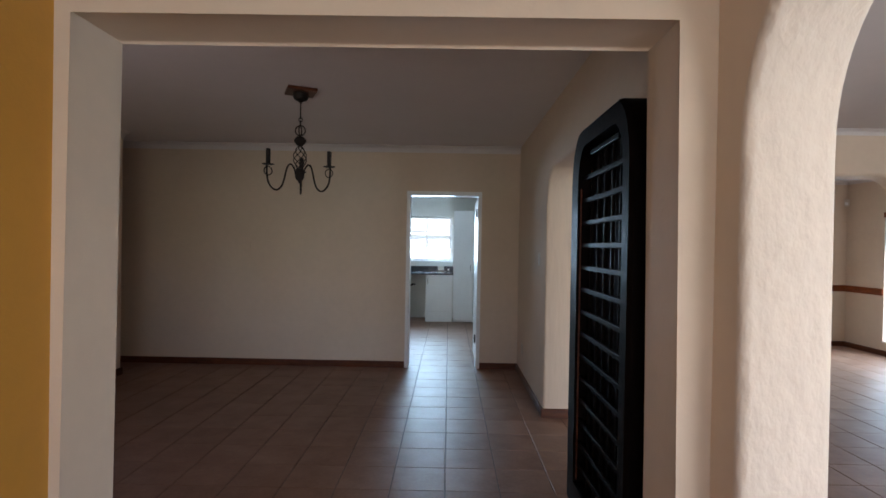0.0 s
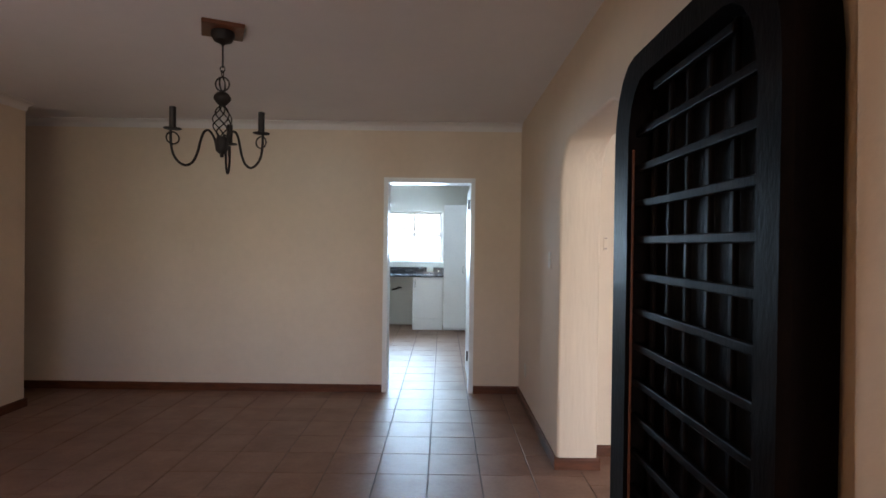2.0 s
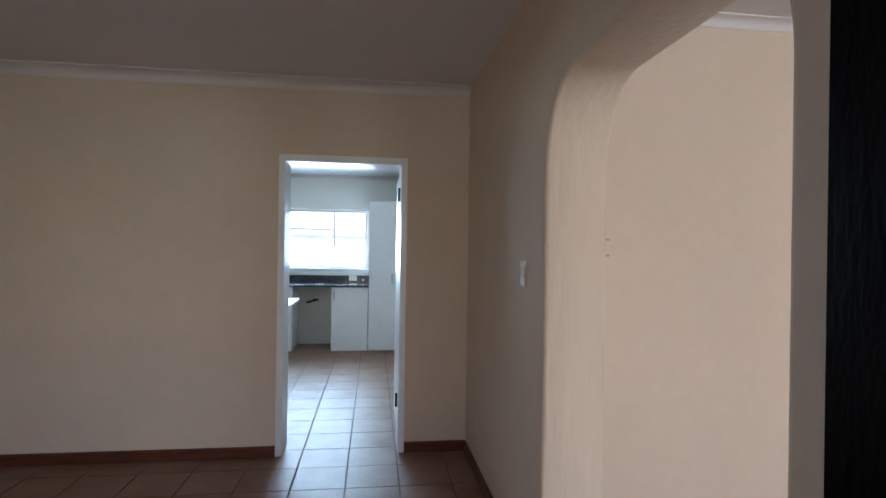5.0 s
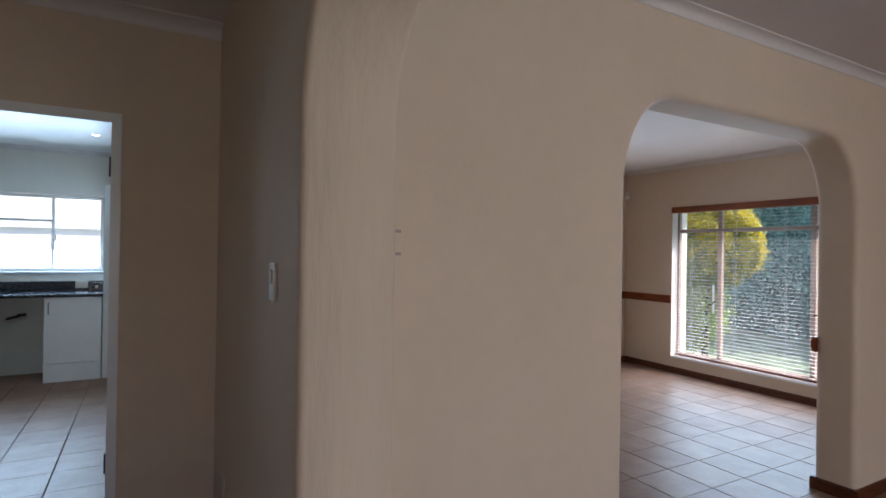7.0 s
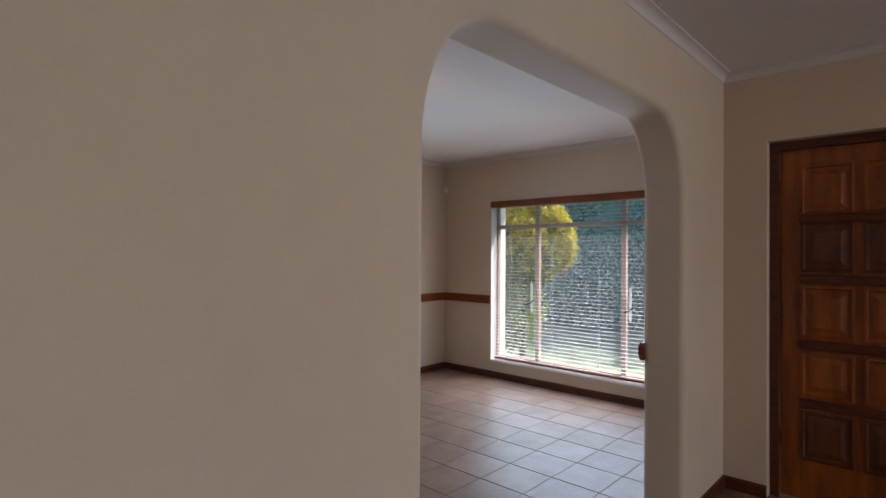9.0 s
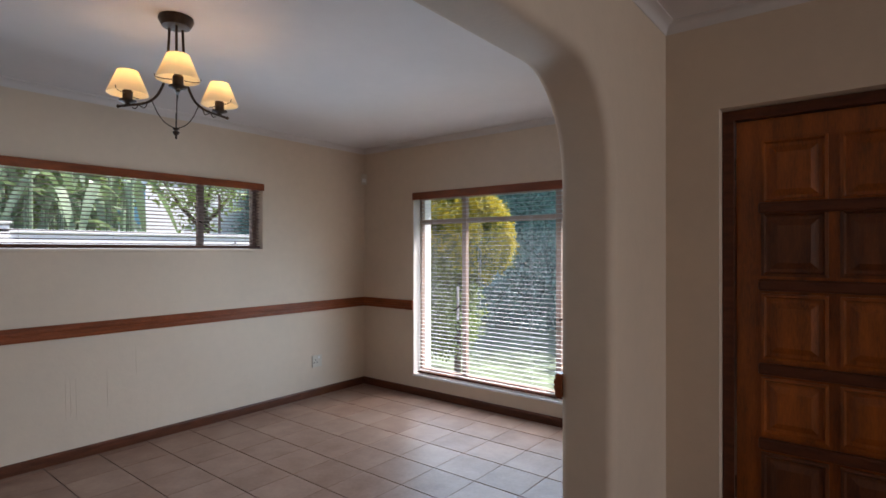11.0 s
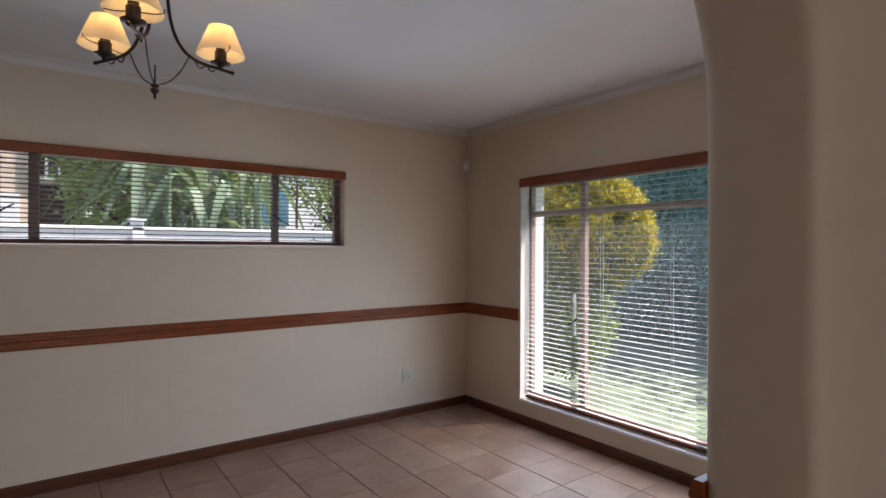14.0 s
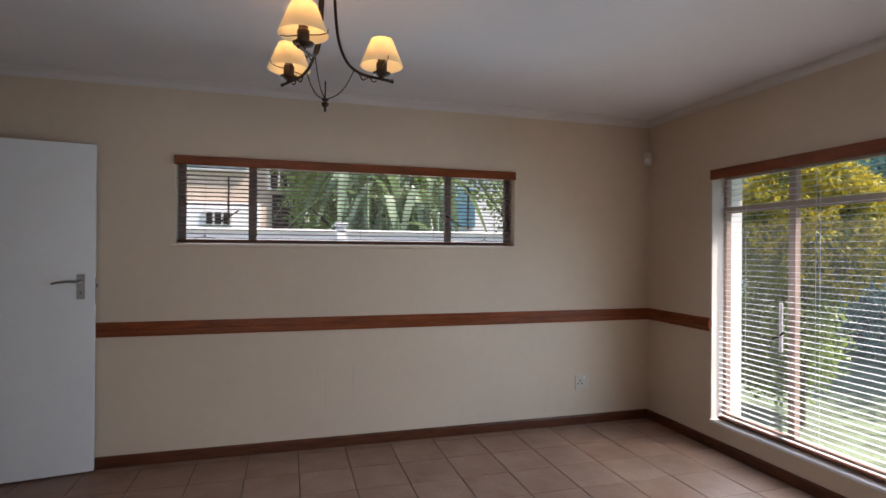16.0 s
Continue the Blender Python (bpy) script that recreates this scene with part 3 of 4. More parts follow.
for k in range(15):
    z = 1.957 - 0.1217 * k
    inset = 0.15 if k == 0 else 0.0
    part("cross_bar", cube(1.196, 1.214, GY0 + 0.09 + inset, GY1 - 0.15 - inset, z - 0.013, z + 0.013, 0.004), M_GATE, gate, "flat dark cross bar")
for k in range(7):
    y = 2.60 + 0.1195 * k
    if y > GY1 - 0.17:
        continue
    part("upright_bar", cube(1.216, 1.232, y - 0.010, y + 0.010, 0.158, 1.99 - (0.10 if k in (0, 5) else 0.0), 0.004), M_GATE, gate, "square dark upright bar")
# ---------------------------------------------------------------- windows and blinds


def shared(name, me, parent, place, label=""):
    ob = new(name, me)
    ob.parent, ob.location = parent, place
    if parent.type == "EMPTY":
        ob.matrix_parent_inverse = Matrix.Translation(parent.location).inverted()
    return tagged(ob, label)


def pane(bm, parent):
    ob = part("pane", bm, M_GLASS, parent)
    ob.visible_shadow = False
    return ob


window_1 = thing("window_1", (6.78, 6.91, 0.2), "tall steel garden window with a transom and two mullions", "window", kind="structure")
for name, dims in (("jamb", (5.885, 5.93, 0.205, 2.01)), ("jamb", (7.930, 7.959, 0.205, 2.01)), ("mullion", (6.385, 6.435, 0.25, 1.965)), ("mullion", (7.375, 7.425, 0.25, 1.965)),
                   ("head", (5.93, 7.930, 1.965, 2.01)), ("bottom_rail", (5.93, 7.930, 0.205, 0.25))):
    part(name, cube(6.745, 6.79, *dims, 0.004), M_FRAME, window_1)
for y0, y1 in ((5.93, 6.385), (6.435, 7.375), (7.425, 7.930)):
    part("transom", cube(6.748, 6.787, y0, y1, 1.715, 1.760, 0.003), M_FRAME, window_1)
    pane(cube(6.764, 6.768, y0, y1, 0.25, 1.715), window_1)
    pane(cube(6.764, 6.768, y0, y1, 1.76, 1.965), window_1)
for y in (7.47, 6.34):
    handle = part("casement_handle", cube(6.732, 6.746, y - 0.012, y + 0.012, 0.78, 1.10, 0.004), M_WHITE, window_1, "white casement bar")
    part("stay", tube(bmesh.new(), [(6.735, y - 0.03, 0.92), (6.725, y, 0.885), (6.735, y + 0.06, 0.86)], 0.006), M_IRON, handle, "black window stay", True)
part("window_sill", cube(6.625, 6.745, 5.872, 7.960, 0.186, 0.206, 0.004), M_WHITE, window_1, "white painted sill")
part("inner_reveal", cube(6.642, 6.744, 7.9575, 7.9612, 0.208, 2.012), M_WHITE, window_1, "white painted inner reveal")
part("outer_reveal", cube(6.791, 6.905, 7.948, 7.961, 0.2, 2.01, 0.002), M_PLASTERWHITE, window_1, "white plastered outer reveal")

window_2 = thing("window_2", (4.16, 8.81, 1.46), "long bronze-framed high window with side casements", "window", kind="structure")
for name, dims in (("jamb", (2.925, 2.965, 1.467, 2.035)), ("jamb", (5.34, 5.38, 1.467, 2.035)), ("mullion", (3.375, 3.430, 1.495, 2.01)), ("mullion", (4.835, 4.885, 1.495, 2.01))):
    x0, x1, z0, z1 = dims
    part(name, cube(x0, x1, 8.775, 8.82, z0, z1, 0.004), M_DARKFRAME, window_2)
part("bottom_rail", cube(2.965, 5.34, 8.775, 8.82, 1.467, 1.495, 0.003), M_DARKFRAME, window_2)
part("head", cube(2.965, 5.34, 8.775, 8.82, 2.01, 2.035, 0.003), M_DARKFRAME, window_2)
for x0, x1 in ((2.965, 3.375), (3.430, 4.835), (4.885, 5.34)):
    pane(cube(x0, x1, 8.795, 8.799, 1.495, 2.01), window_2)
for x in (3.24, 5.03):
    part("glazing_bar", cube(x - 0.006, x + 0.006, 8.78, 8.80, 1.60, 1.94), M_DARKFRAME, window_2)
for z in (1.74, 1.94):
    part("glazing_bar", cube(2.965, 3.375, 8.78, 8.80, z - 0.005, z + 0.005), M_DARKFRAME, window_2)
for x, d in ((3.19, 1), (4.96, -1)):
    part("stay", tube(bmesh.new(), [(x, 8.76, 1.62), (x + 0.05 * d, 8.755, 1.65), (x + 0.12 * d, 8.77, 1.70)], 0.005), M_IRON, window_2, "black window stay", True)
for x in (3.08, 5.15):
    part("peg_stay", tube(bmesh.new(), [(x - 0.06, 8.765, 1.502), (x, 8.762, 1.506), (x + 0.01, 8.76, 1.525), (x + 0.02, 8.762, 1.506), (x + 0.08, 8.765, 1.502)], 0.004), M_IRON, window_2, "black peg stay", True)
part("window_sill", cube(2.885, 5.405, 8.66, 8.775, 1.440, 1.464, 0.004), M_WALL, window_2, "cream painted sill")


def slat_mesh(along, length, depth, thick, mat):
    bm = bmesh.new()
    rows = []
    for s in (-0.5, 0.5):
        rows.append([bm.verts.new((c, s * length, h) if along == "y" else (s * length, c, h)) for c, h in (
            (-depth / 2, -thick), (0, thick * 0.4), (depth / 2, -thick), (depth / 2, -thick * 2), (0, -thick * 0.6), (-depth / 2, -thick * 2))])
    for k in range(6):
        bm.faces.new((rows[0][k], rows[0][(k + 1) % 6], rows[1][(k + 1) % 6], rows[1][k]))
    bm.faces.new((rows[0][0], rows[0][1], rows[0][4], rows[0][5]))
    bm.faces.new((rows[0][1], rows[0][2], rows[0][3], rows[0][4]))
    bm.faces.new((rows[1][0], rows[1][5], rows[1][4], rows[1][1]))
    bm.faces.new((rows[1][1], rows[1][4], rows[1][3], rows[1][2]))
    return mesh("slat", bm, mat)


blind_1 = thing("venetian_blind", (6.69, 6.91, 0.22), "lowered white venetian blind with a reddish timber pelmet", "blind", "living room blinds")
part("pelmet", cube(6.612, 6.639, 5.87, 7.952, 1.958, 2.03, 0.004), M_PELMET, blind_1, "reddish timber pelmet")
me = slat_mesh("y", 2.03, 0.024, 0.0006, M_SLAT)
for k in range(46):
    shared("slat", me, blind_1, (6.69, 6.912, 0.248 + 0.0378 * k)).rotation_euler = (0, radians(0.5), 0)
part("bottom_rail", cube(6.668, 6.712, 5.897, 7.927, 0.216, 0.232, 0.004), M_WOOD, blind_1, "dark bottom rail")
for y in (6.10, 6.64, 7.18, 7.72):
    part("ladder_cord", tube(bmesh.new(), [(6.673, y, 0.23), (6.673, y, 1.96)], 0.0012, 5), M_SLAT, blind_1)
    part("ladder_cord", tube(bmesh.new(), [(6.707, y, 0.23), (6.707, y, 1.96)], 0.0012, 5), M_SLAT, blind_1)

blind_2 = thing("venetian_blind", (4.16, 8.715, 1.48), "lowered venetian blind with a reddish timber pelmet on a high window", "blind", "living room blinds")
part("pelmet", cube(2.915, 5.385, 8.650, 8.679, 1.992, 2.054, 0.004), M_PELMET, blind_2, "reddish timber pelmet")
me = slat_mesh("x", 2.44, 0.028, 0.0016, M_DARKSLAT)
for k in range(18):
    shared("slat", me, blind_2, (4.15, 8.715, 1.505 + 0.0285 * k)).rotation_euler = (radians(-9), 0, 0)
part("bottom_rail", cube(2.93, 5.37, 8.695, 8.735, 1.474, 1.490, 0.004), M_WOOD, blind_2, "dark bottom rail")
for x in (3.10, 3.60, 4.16, 4.72, 5.22):
    part("ladder_cord", tube(bmesh.new(), [(x, 8.697, 1.49), (x, 8.697, 2.01)], 0.0011, 5), M_DARKSLAT, blind_2)

window_3 = thing("window_3", (-0.45, 11.15, 1.16), "wide white-framed kitchen window", "window", kind="structure")
for dims in ((-1.445, -1.405, 1.145, 2.025), (0.475, 0.515, 1.145, 2.025), (0.0, 0.03, 1.18, 1.99), (-1.19, -1.16, 1.18, 1.99)):
    part("frame_post", cube(dims[0], dims[1], 11.13, 11.17, dims[2], dims[3], 0.004), M_WHITE, window_3)
for z0, z1 in ((1.145, 1.18), (1.99, 2.025)):
    part("frame_rail", cube(-1.405, 0.475, 11.13, 11.17, z0, z1, 0.004), M_WHITE, window_3)
part("transom", cube(-1.16, 0.0, 11.132, 11.168, 1.715, 1.742, 0.003), M_WHITE, window_3)
for x0, x1 in ((-1.405, -1.19), (-1.16, 0.0), (0.03, 0.475)):
    pane(cube(x0, x1, 11.148, 11.152, 1.18, 1.99), window_3)
part("casement_stay", tube(bmesh.new(), [(0.03, 11.12, 1.50), (0.05, 11.10, 1.52), (0.04, 11.095, 1.56)], 0.006), M_IRON, window_3, "small dark window catch", True)
part("window_sill", cube(-1.47, 0.54, 11.03, 11.13, 1.12, 1.144, 0.004), M_WHITE, window_3)
for n, (x0, x1, z0, z1, y) in (("window_4", (-0.6, 1.0, 0.75, 2.05, -1.62)), ("window_5", (2.0, 4.9, 0.4, 2.1, -3.1))):
    w = thing(n, ((x0 + x1) / 2, y, z0), "plain white-framed window", "window", kind="structure")
    for a, b in ((x0, x0 + 0.04), (x1 - 0.04, x1), ((x0 + x1) / 2 - 0.02, (x0 + x1) / 2 + 0.02)):
        part("frame_post", cube(a, b, y - 0.02, y + 0.02, z0, z1, 0.004), M_WHITE, w)
w = thing("window_6", (5.5, -0.3, 0.9), "plain white-framed side window", "window", kind="structure")
for a in (-1.6, -0.32, 0.96):
    part("frame_post", cube(5.48, 5.52, a, a + 0.04, 0.9, 2.1, 0.004), M_WHITE, w)

# ---------------------------------------------------------------- kitchen


def base_unit(x0, x1, label):
    u = thing("base_cabinet", ((x0 + x1) / 2, 10.75, 0), label, "cabinet", "kitchen base cabinets")
    part("carcass", cube(x0, x1, 10.47, 11.045, 0.0, 0.895), M_CABINET, u)
    part("plinth", cube(x0 + 0.002, x1 - 0.002, 10.455, 10.469, 0.002, 0.195, 0.002), M_CABINET, u)
    d = part("door", cube(x0 + 0.003, x1 - 0.003, 10.450, 10.469, 0.200, 0.888, 0.003), M_CABINET, u)
    part("handle", tube(bmesh.new(), [(x0 + 0.04, 10.448, 0.72), (x0 + 0.04, 10.425, 0.73), (x0 + 0.04, 10.425, 0.83), (x0 + 0.04, 10.448, 0.84)], 0.006), M_STEEL, d, "slim steel handle", True)
    return u


base_unit(0.035, 0.545, "white base cabinet with a slim handle")
base_unit(-1.02, -0.495, "white base cabinet beside an appliance gap")
base_unit(-1.55, -1.024, "white base cabinet under a dark worktop")
tall = thing("broom_cupboard", (0.80, 10.75, 0), "tall white cupboard with a door slightly ajar", "cupboard")
part("carcass", cube(0.56, 0.97, 10.47, 11.045, 0, 2.12), M_CABINET, tall)
bm = cube(0, 0.40, -0.018, 0, 0.04, 2.11, 0.002)
bm.transform(Matrix.Translation((0.562, 10.465, 0)) @ Matrix.Rotation(radians(-24), 4, "Z"))
d = part("door", bm, M_CABINET, tall, "flush white door, slightly open")
part("handle", tube(bmesh.new(), [(0.885, 10.31, 0.97), (0.873, 10.28, 0.99), (0.873, 10.28, 1.08), (0.885, 10.31, 1.10)], 0.006), M_STEEL, d, "slim steel handle", True)
worktop = thing("worktop", (-0.5, 10.75, 0.9), "glossy near-black kitchen worktop with upstand", "worktop")
part("slab", cube(-1.6, 0.557, 10.43, 11.045, 0.897, 0.932, 0.004), M_COUNTER, worktop)
part("upstand", cube(-1.6, 0.557, 11.022, 11.048, 0.933, 1.035, 0.003), M_COUNTER, worktop, "dark tiled upstand")
soc = thing("kitchen_socket", (0.30, 11.02, 0.99), "white double socket on the dark upstand", "socket")
part("plate", cube(0.25, 0.37, 11.008, 11.021, 0.955, 1.035, 0.003), M_PLASTIC, soc)
soc = thing("small_appliance", (0.48, 10.95, 0.932), "small dark box on the worktop", "appliance")
part("body", cube(0.42, 0.54, 10.90, 10.99, 0.933, 1.02, 0.008), M_COUNTER, soc)
part("dial", cube(0.45, 0.48, 10.893, 10.90, 0.96, 0.99, 0.002), M_PLASTIC, soc, "pale dial")
pipe = thing("gas_tap", (-0.32, 11.0, 0.62), "dark gas tap on the wall of the appliance gap", "tap")
part("pipe", tube(bmesh.new(), [(-0.36, 11.05, 0.63), (-0.36, 10.98, 0.63), (-0.25, 10.97, 0.66)], 0.016), M_BRONZE, pipe, "", True)
part("lever", cube(-0.27, -0.19, 10.955, 10.985, 0.655, 0.685, 0.006), M_IRON, pipe, "black lever")
bar = thing("breakfast_bar", (-0.6, 8.4, 0), "white breakfast bar top on an end panel", "counter")
part("top", cube(-1.0, -0.17, 7.62, 8.72, 0.868, 0.90, 0.004), M_CABINET, bar)
part("end_panel", cube(-1.0, -0.96, 7.62, 8.72, 0.0, 0.867, 0.002), M_CABINET, bar)
downlight = thing("downlight", (0.50, 9.90, CEIL), "lit round recessed downlight", "downlight", "kitchen downlights")
part("bezel", lathe(bmesh.new(), [(0.032, -0.002), (0.046, -0.005), (0.048, 0.0)], (0.50, 9.90, CEIL), 20, False), M_CORNICE, downlight, "white bezel", True)
part("lamp", lathe(bmesh.new(), [(0.031, -0.004), (0.031, -0.001)], (0.50, 9.90, CEIL), 20), M_DOWNLIGHT, downlight, "glowing lamp face")
copy_thing(downlight, pose(-0.9, 9.90, CEIL))

# ---------------------------------------------------------------- small wall fittings


def switch_plate(name, place, out, label, category, w=0.072, h=0.115, rocker=True):
    """A plate on a wall that faces the way out."""
    x, y, z = place
    t = thing(name, place, label, category)

    def slab(d0, d1, a0, a1, z0, z1, bevel=0.002):
        if out in (W, E):
            xs = sorted((x + out[0] * d0, x + out[0] * d1))
            return cube(*xs, y + a0, y + a1, z + z0, z + z1, bevel)
        ys = sorted((y + out[1] * d0, y + out[1] * d1))
        return cube(x + a0, x + a1, *ys, z + z0, z + z1, bevel)
    p = part("plate", slab(0, 0.009, -w / 2, w / 2, -h / 2, h / 2, 0.003), M_PLASTIC if rocker else M_WALL, t)
    return t, p, slab


t, p, slab = switch_plate("light_switch", (1.29, 5.195, 1.345), W, "white light switch plate on the dining wall", "switch")
part("rocker", slab(0.009, 0.014, -0.012, 0.012, -0.005, 0.035), M_PLASTIC, p)
t, p, slab = switch_plate("wall_socket", (5.995, 8.68, 0.345), S, "white square wall socket above the skirting", "socket", 0.118, 0.118)
part("rocker", slab(0.009, 0.014, 0.012, 0.030, 0.025, 0.045), M_WHITE, p)
for a, b in ((-0.018, 0.012), (-0.036, -0.012), (0.0, -0.012)):
    part("pin_hole", slab(0.0085, 0.0096, a - 0.006, a + 0.006, b - 0.005, b + 0.005, 0.001), M_IRON, p, "dark pin hole")
t, p, slab = switch_plate("blank_plate", (-1.93, 6.645, 1.40), S, "cream blank plate on the dining wall", "wall plate", 0.075, 0.115, False)
t, p, slab = switch_plate("low_socket", (1.29, 6.22, 0.33), W, "white wall socket low on the dining wall", "socket", 0.075, 0.115)
latch = thing("latch_plate", (1.657, 5.135, 1.468), "narrow wall-coloured latch plate with two dark slots", "wall plate")
plate = part("plate", cube(1.643, 1.671, 5.129, 5.1348, 1.418, 1.518, 0.002), M_WALL, latch)
for z in (1.432, 1.504):
    part("slot", cube(1.647, 1.667, 5.1265, 5.1288, z - 0.005, z + 0.005, 0.001), M_FRAME, plate, "brownish slot")
detector = thing("alarm_sensor", (6.60, 8.64, 2.22), "small white alarm sensor in the room corner", "sensor")
bm = prism(bmesh.new(), [(6.572, 2.165), (6.628, 2.165), (6.632, 2.19), (6.632, 2.265), (6.625, 2.275), (6.575, 2.275), (6.568, 2.265), (6.568, 2.19)], "y", 8.615, 8.66)
bm.transform(Matrix.Translation((6.60, 8.64, 0)) @ Matrix.Rotation(radians(-45), 4, "Z") @ Matrix.Translation((-6.60, -8.64, 0)))
part("housing", bm, M_PLASTIC, detector)
bm = cube(6.58, 6.62, 8.609, 8.616, 2.185, 2.225, 0.003)
bm.transform(Matrix.Translation((6.60, 8.64, 0)) @ Matrix.Rotation(radians(-45), 4, "Z") @ Matrix.Translation((-6.60, -8.64, 0)))
part("lens", bm, M_WHITE, detector)

# ---------------------------------------------------------------- chandelier in the dining room
CX, CY = -0.685, 4.39
ch = thing("chandelier", (CX, CY, DINING_CEIL), "unlit black wrought iron chandelier with three candle arms", "chandelier")


def cz(z):
    return 2.234 + (z - 2.2425) * 1.09


def turned(profile):
    return [(r * 0.96, cz(z)) for r, z in profile]


bm = cube(-0.108, 0.108, -0.108, 0.108, -0.024, 0, 0.005)
bm.transform(Matrix.Translation((CX, CY, DINING_CEIL - 0.001)) @ Matrix.Rotation(radians(24), 4, "Z"))
part("ceiling_plate", bm, M_WOOD, ch, "square dark timber plate")
part("canopy", lathe(bmesh.new(), [(0.060, 0), (0.062, -0.022), (0.048, -0.05), (0.02, -0.062), (0.008, -0.072)], (CX, CY, DINING_CEIL - 0.025)), M_IRON, ch, "", True)
part("drop_rod", tube(bmesh.new(), [(CX, CY, DINING_CEIL - 0.09), (CX, CY, cz(2.395))], 0.005), M_IRON, ch)


def ring(centre, r, wire, normal, flat=1.0, steps=20):
    bm = bmesh.new()
    n = Vector(normal).normalized()
    a = Vector((0, 0, 1)) if abs(n.z) < 0.5 else n.orthogonal().normalized()
    b = n.cross(a)
    tube(bm, [Vector(centre) + a * r * flat * math.cos(2 * math.pi * k / steps) + b * r * math.sin(2 * math.pi * k / steps) for k in range(steps + 1)], wire, 7)
    return bm


for k, z in enumerate((2.388, 2.366)):
    part("chain_link", ring((CX, CY, cz(z)), 0.013, 0.0028, (1, 0, 0) if k else (0, 1, 0), 1.3), M_IRON, ch, "", True)
for nrm in ((0, 1, 0), (1, 0, 0)):
    part("open_ring", ring((CX, CY, cz(2.312)), 0.038, 0.0045, nrm), M_IRON, ch, "", True)
part("knob", lathe(bmesh.new(), turned([(0.01, 2.275), (0.03, 2.268), (0.046, 2.25), (0.047, 2.235), (0.03, 2.215), (0.012, 2.20)]), (CX, CY, 0)), M_IRON, ch, "", True)
for k in range(6):
    pts = []
    for s in range(13):
        f = s / 12
        a = 2 * math.pi * k / 6 + 3.6 * f
        r = 0.010 + 0.040 * math.sin(math.pi * f) ** 0.8
        pts.append((CX + r * math.cos(a), CY + r * math.sin(a), cz(2.205 - 0.165 * f)))
    part("cage_bar", tube(bmesh.new(), pts, 0.0035, 6), M_IRON, ch, "", True)
part("hub", lathe(bmesh.new(), turned([(0.012, 2.05), (0.03, 2.045), (0.036, 2.02), (0.036, 1.99), (0.026, 1.97), (0.012, 1.96), (0.008, 1.945)]), (CX, CY, 0)), M_IRON, ch, "", True)
ARM = [(r * 0.94, z - 0.028) for r, z in turned([(0.03, 2.0), (0.045, 2.06), (0.075, 2.095), (0.105, 2.085), (0.125, 2.04), (0.14, 1.985), (0.165, 1.935), (0.205, 1.912), (0.245, 1.925), (0.275, 1.96), (0.287, 2.01), (0.29, 2.07)])]
for ang in (223, -17, 103):
    ca, sa = math.cos(radians(ang)), math.sin(radians(ang))

    def at(r, z):
        return (CX + r * ca, CY + r * sa, z)
    part("arm", tube(bmesh.new(), spline([at(r, z) for r, z in ARM]), 0.0065), M_IRON, ch, "", True)
    part("arm_ring", ring(at(0.251, cz(2.035) - 0.028), 0.031, 0.004, (-sa, ca, 0)), M_IRON, ch, "", True)
    part("drip_pan", lathe(bmesh.new(), [(0.008, 0), (0.042, 0.006), (0.044, 0.010), (0.012, 0.012)], at(0.252, cz(2.072) - 0.028)), M_IRON, ch, "", True)
    part("candle_tube", lathe(bmesh.new(), [(0.014, 0), (0.0165, 0.004), (0.0165, 0.102), (0.018, 0.105), (0.012, 0.109)], at(0.252, cz(2.084) - 0.028), 14), M_IRON, ch, "dark brown candle sleeve", True)

# ---------------------------------------------------------------- lit pendant in the living room
LX, LY = 3.788, 6.913
pend = thing("pendant_lamp", (LX, LY, CEIL), "dark metal pendant with three lit cream shades", "ceiling lamp")
part("canopy", lathe(bmesh.new(), [(0.075, 0), (0.078, -0.015), (0.062, -0.045), (0.03, -0.05)], (LX, LY, CEIL - 0.001)), M_BRONZE, pend, "", True)
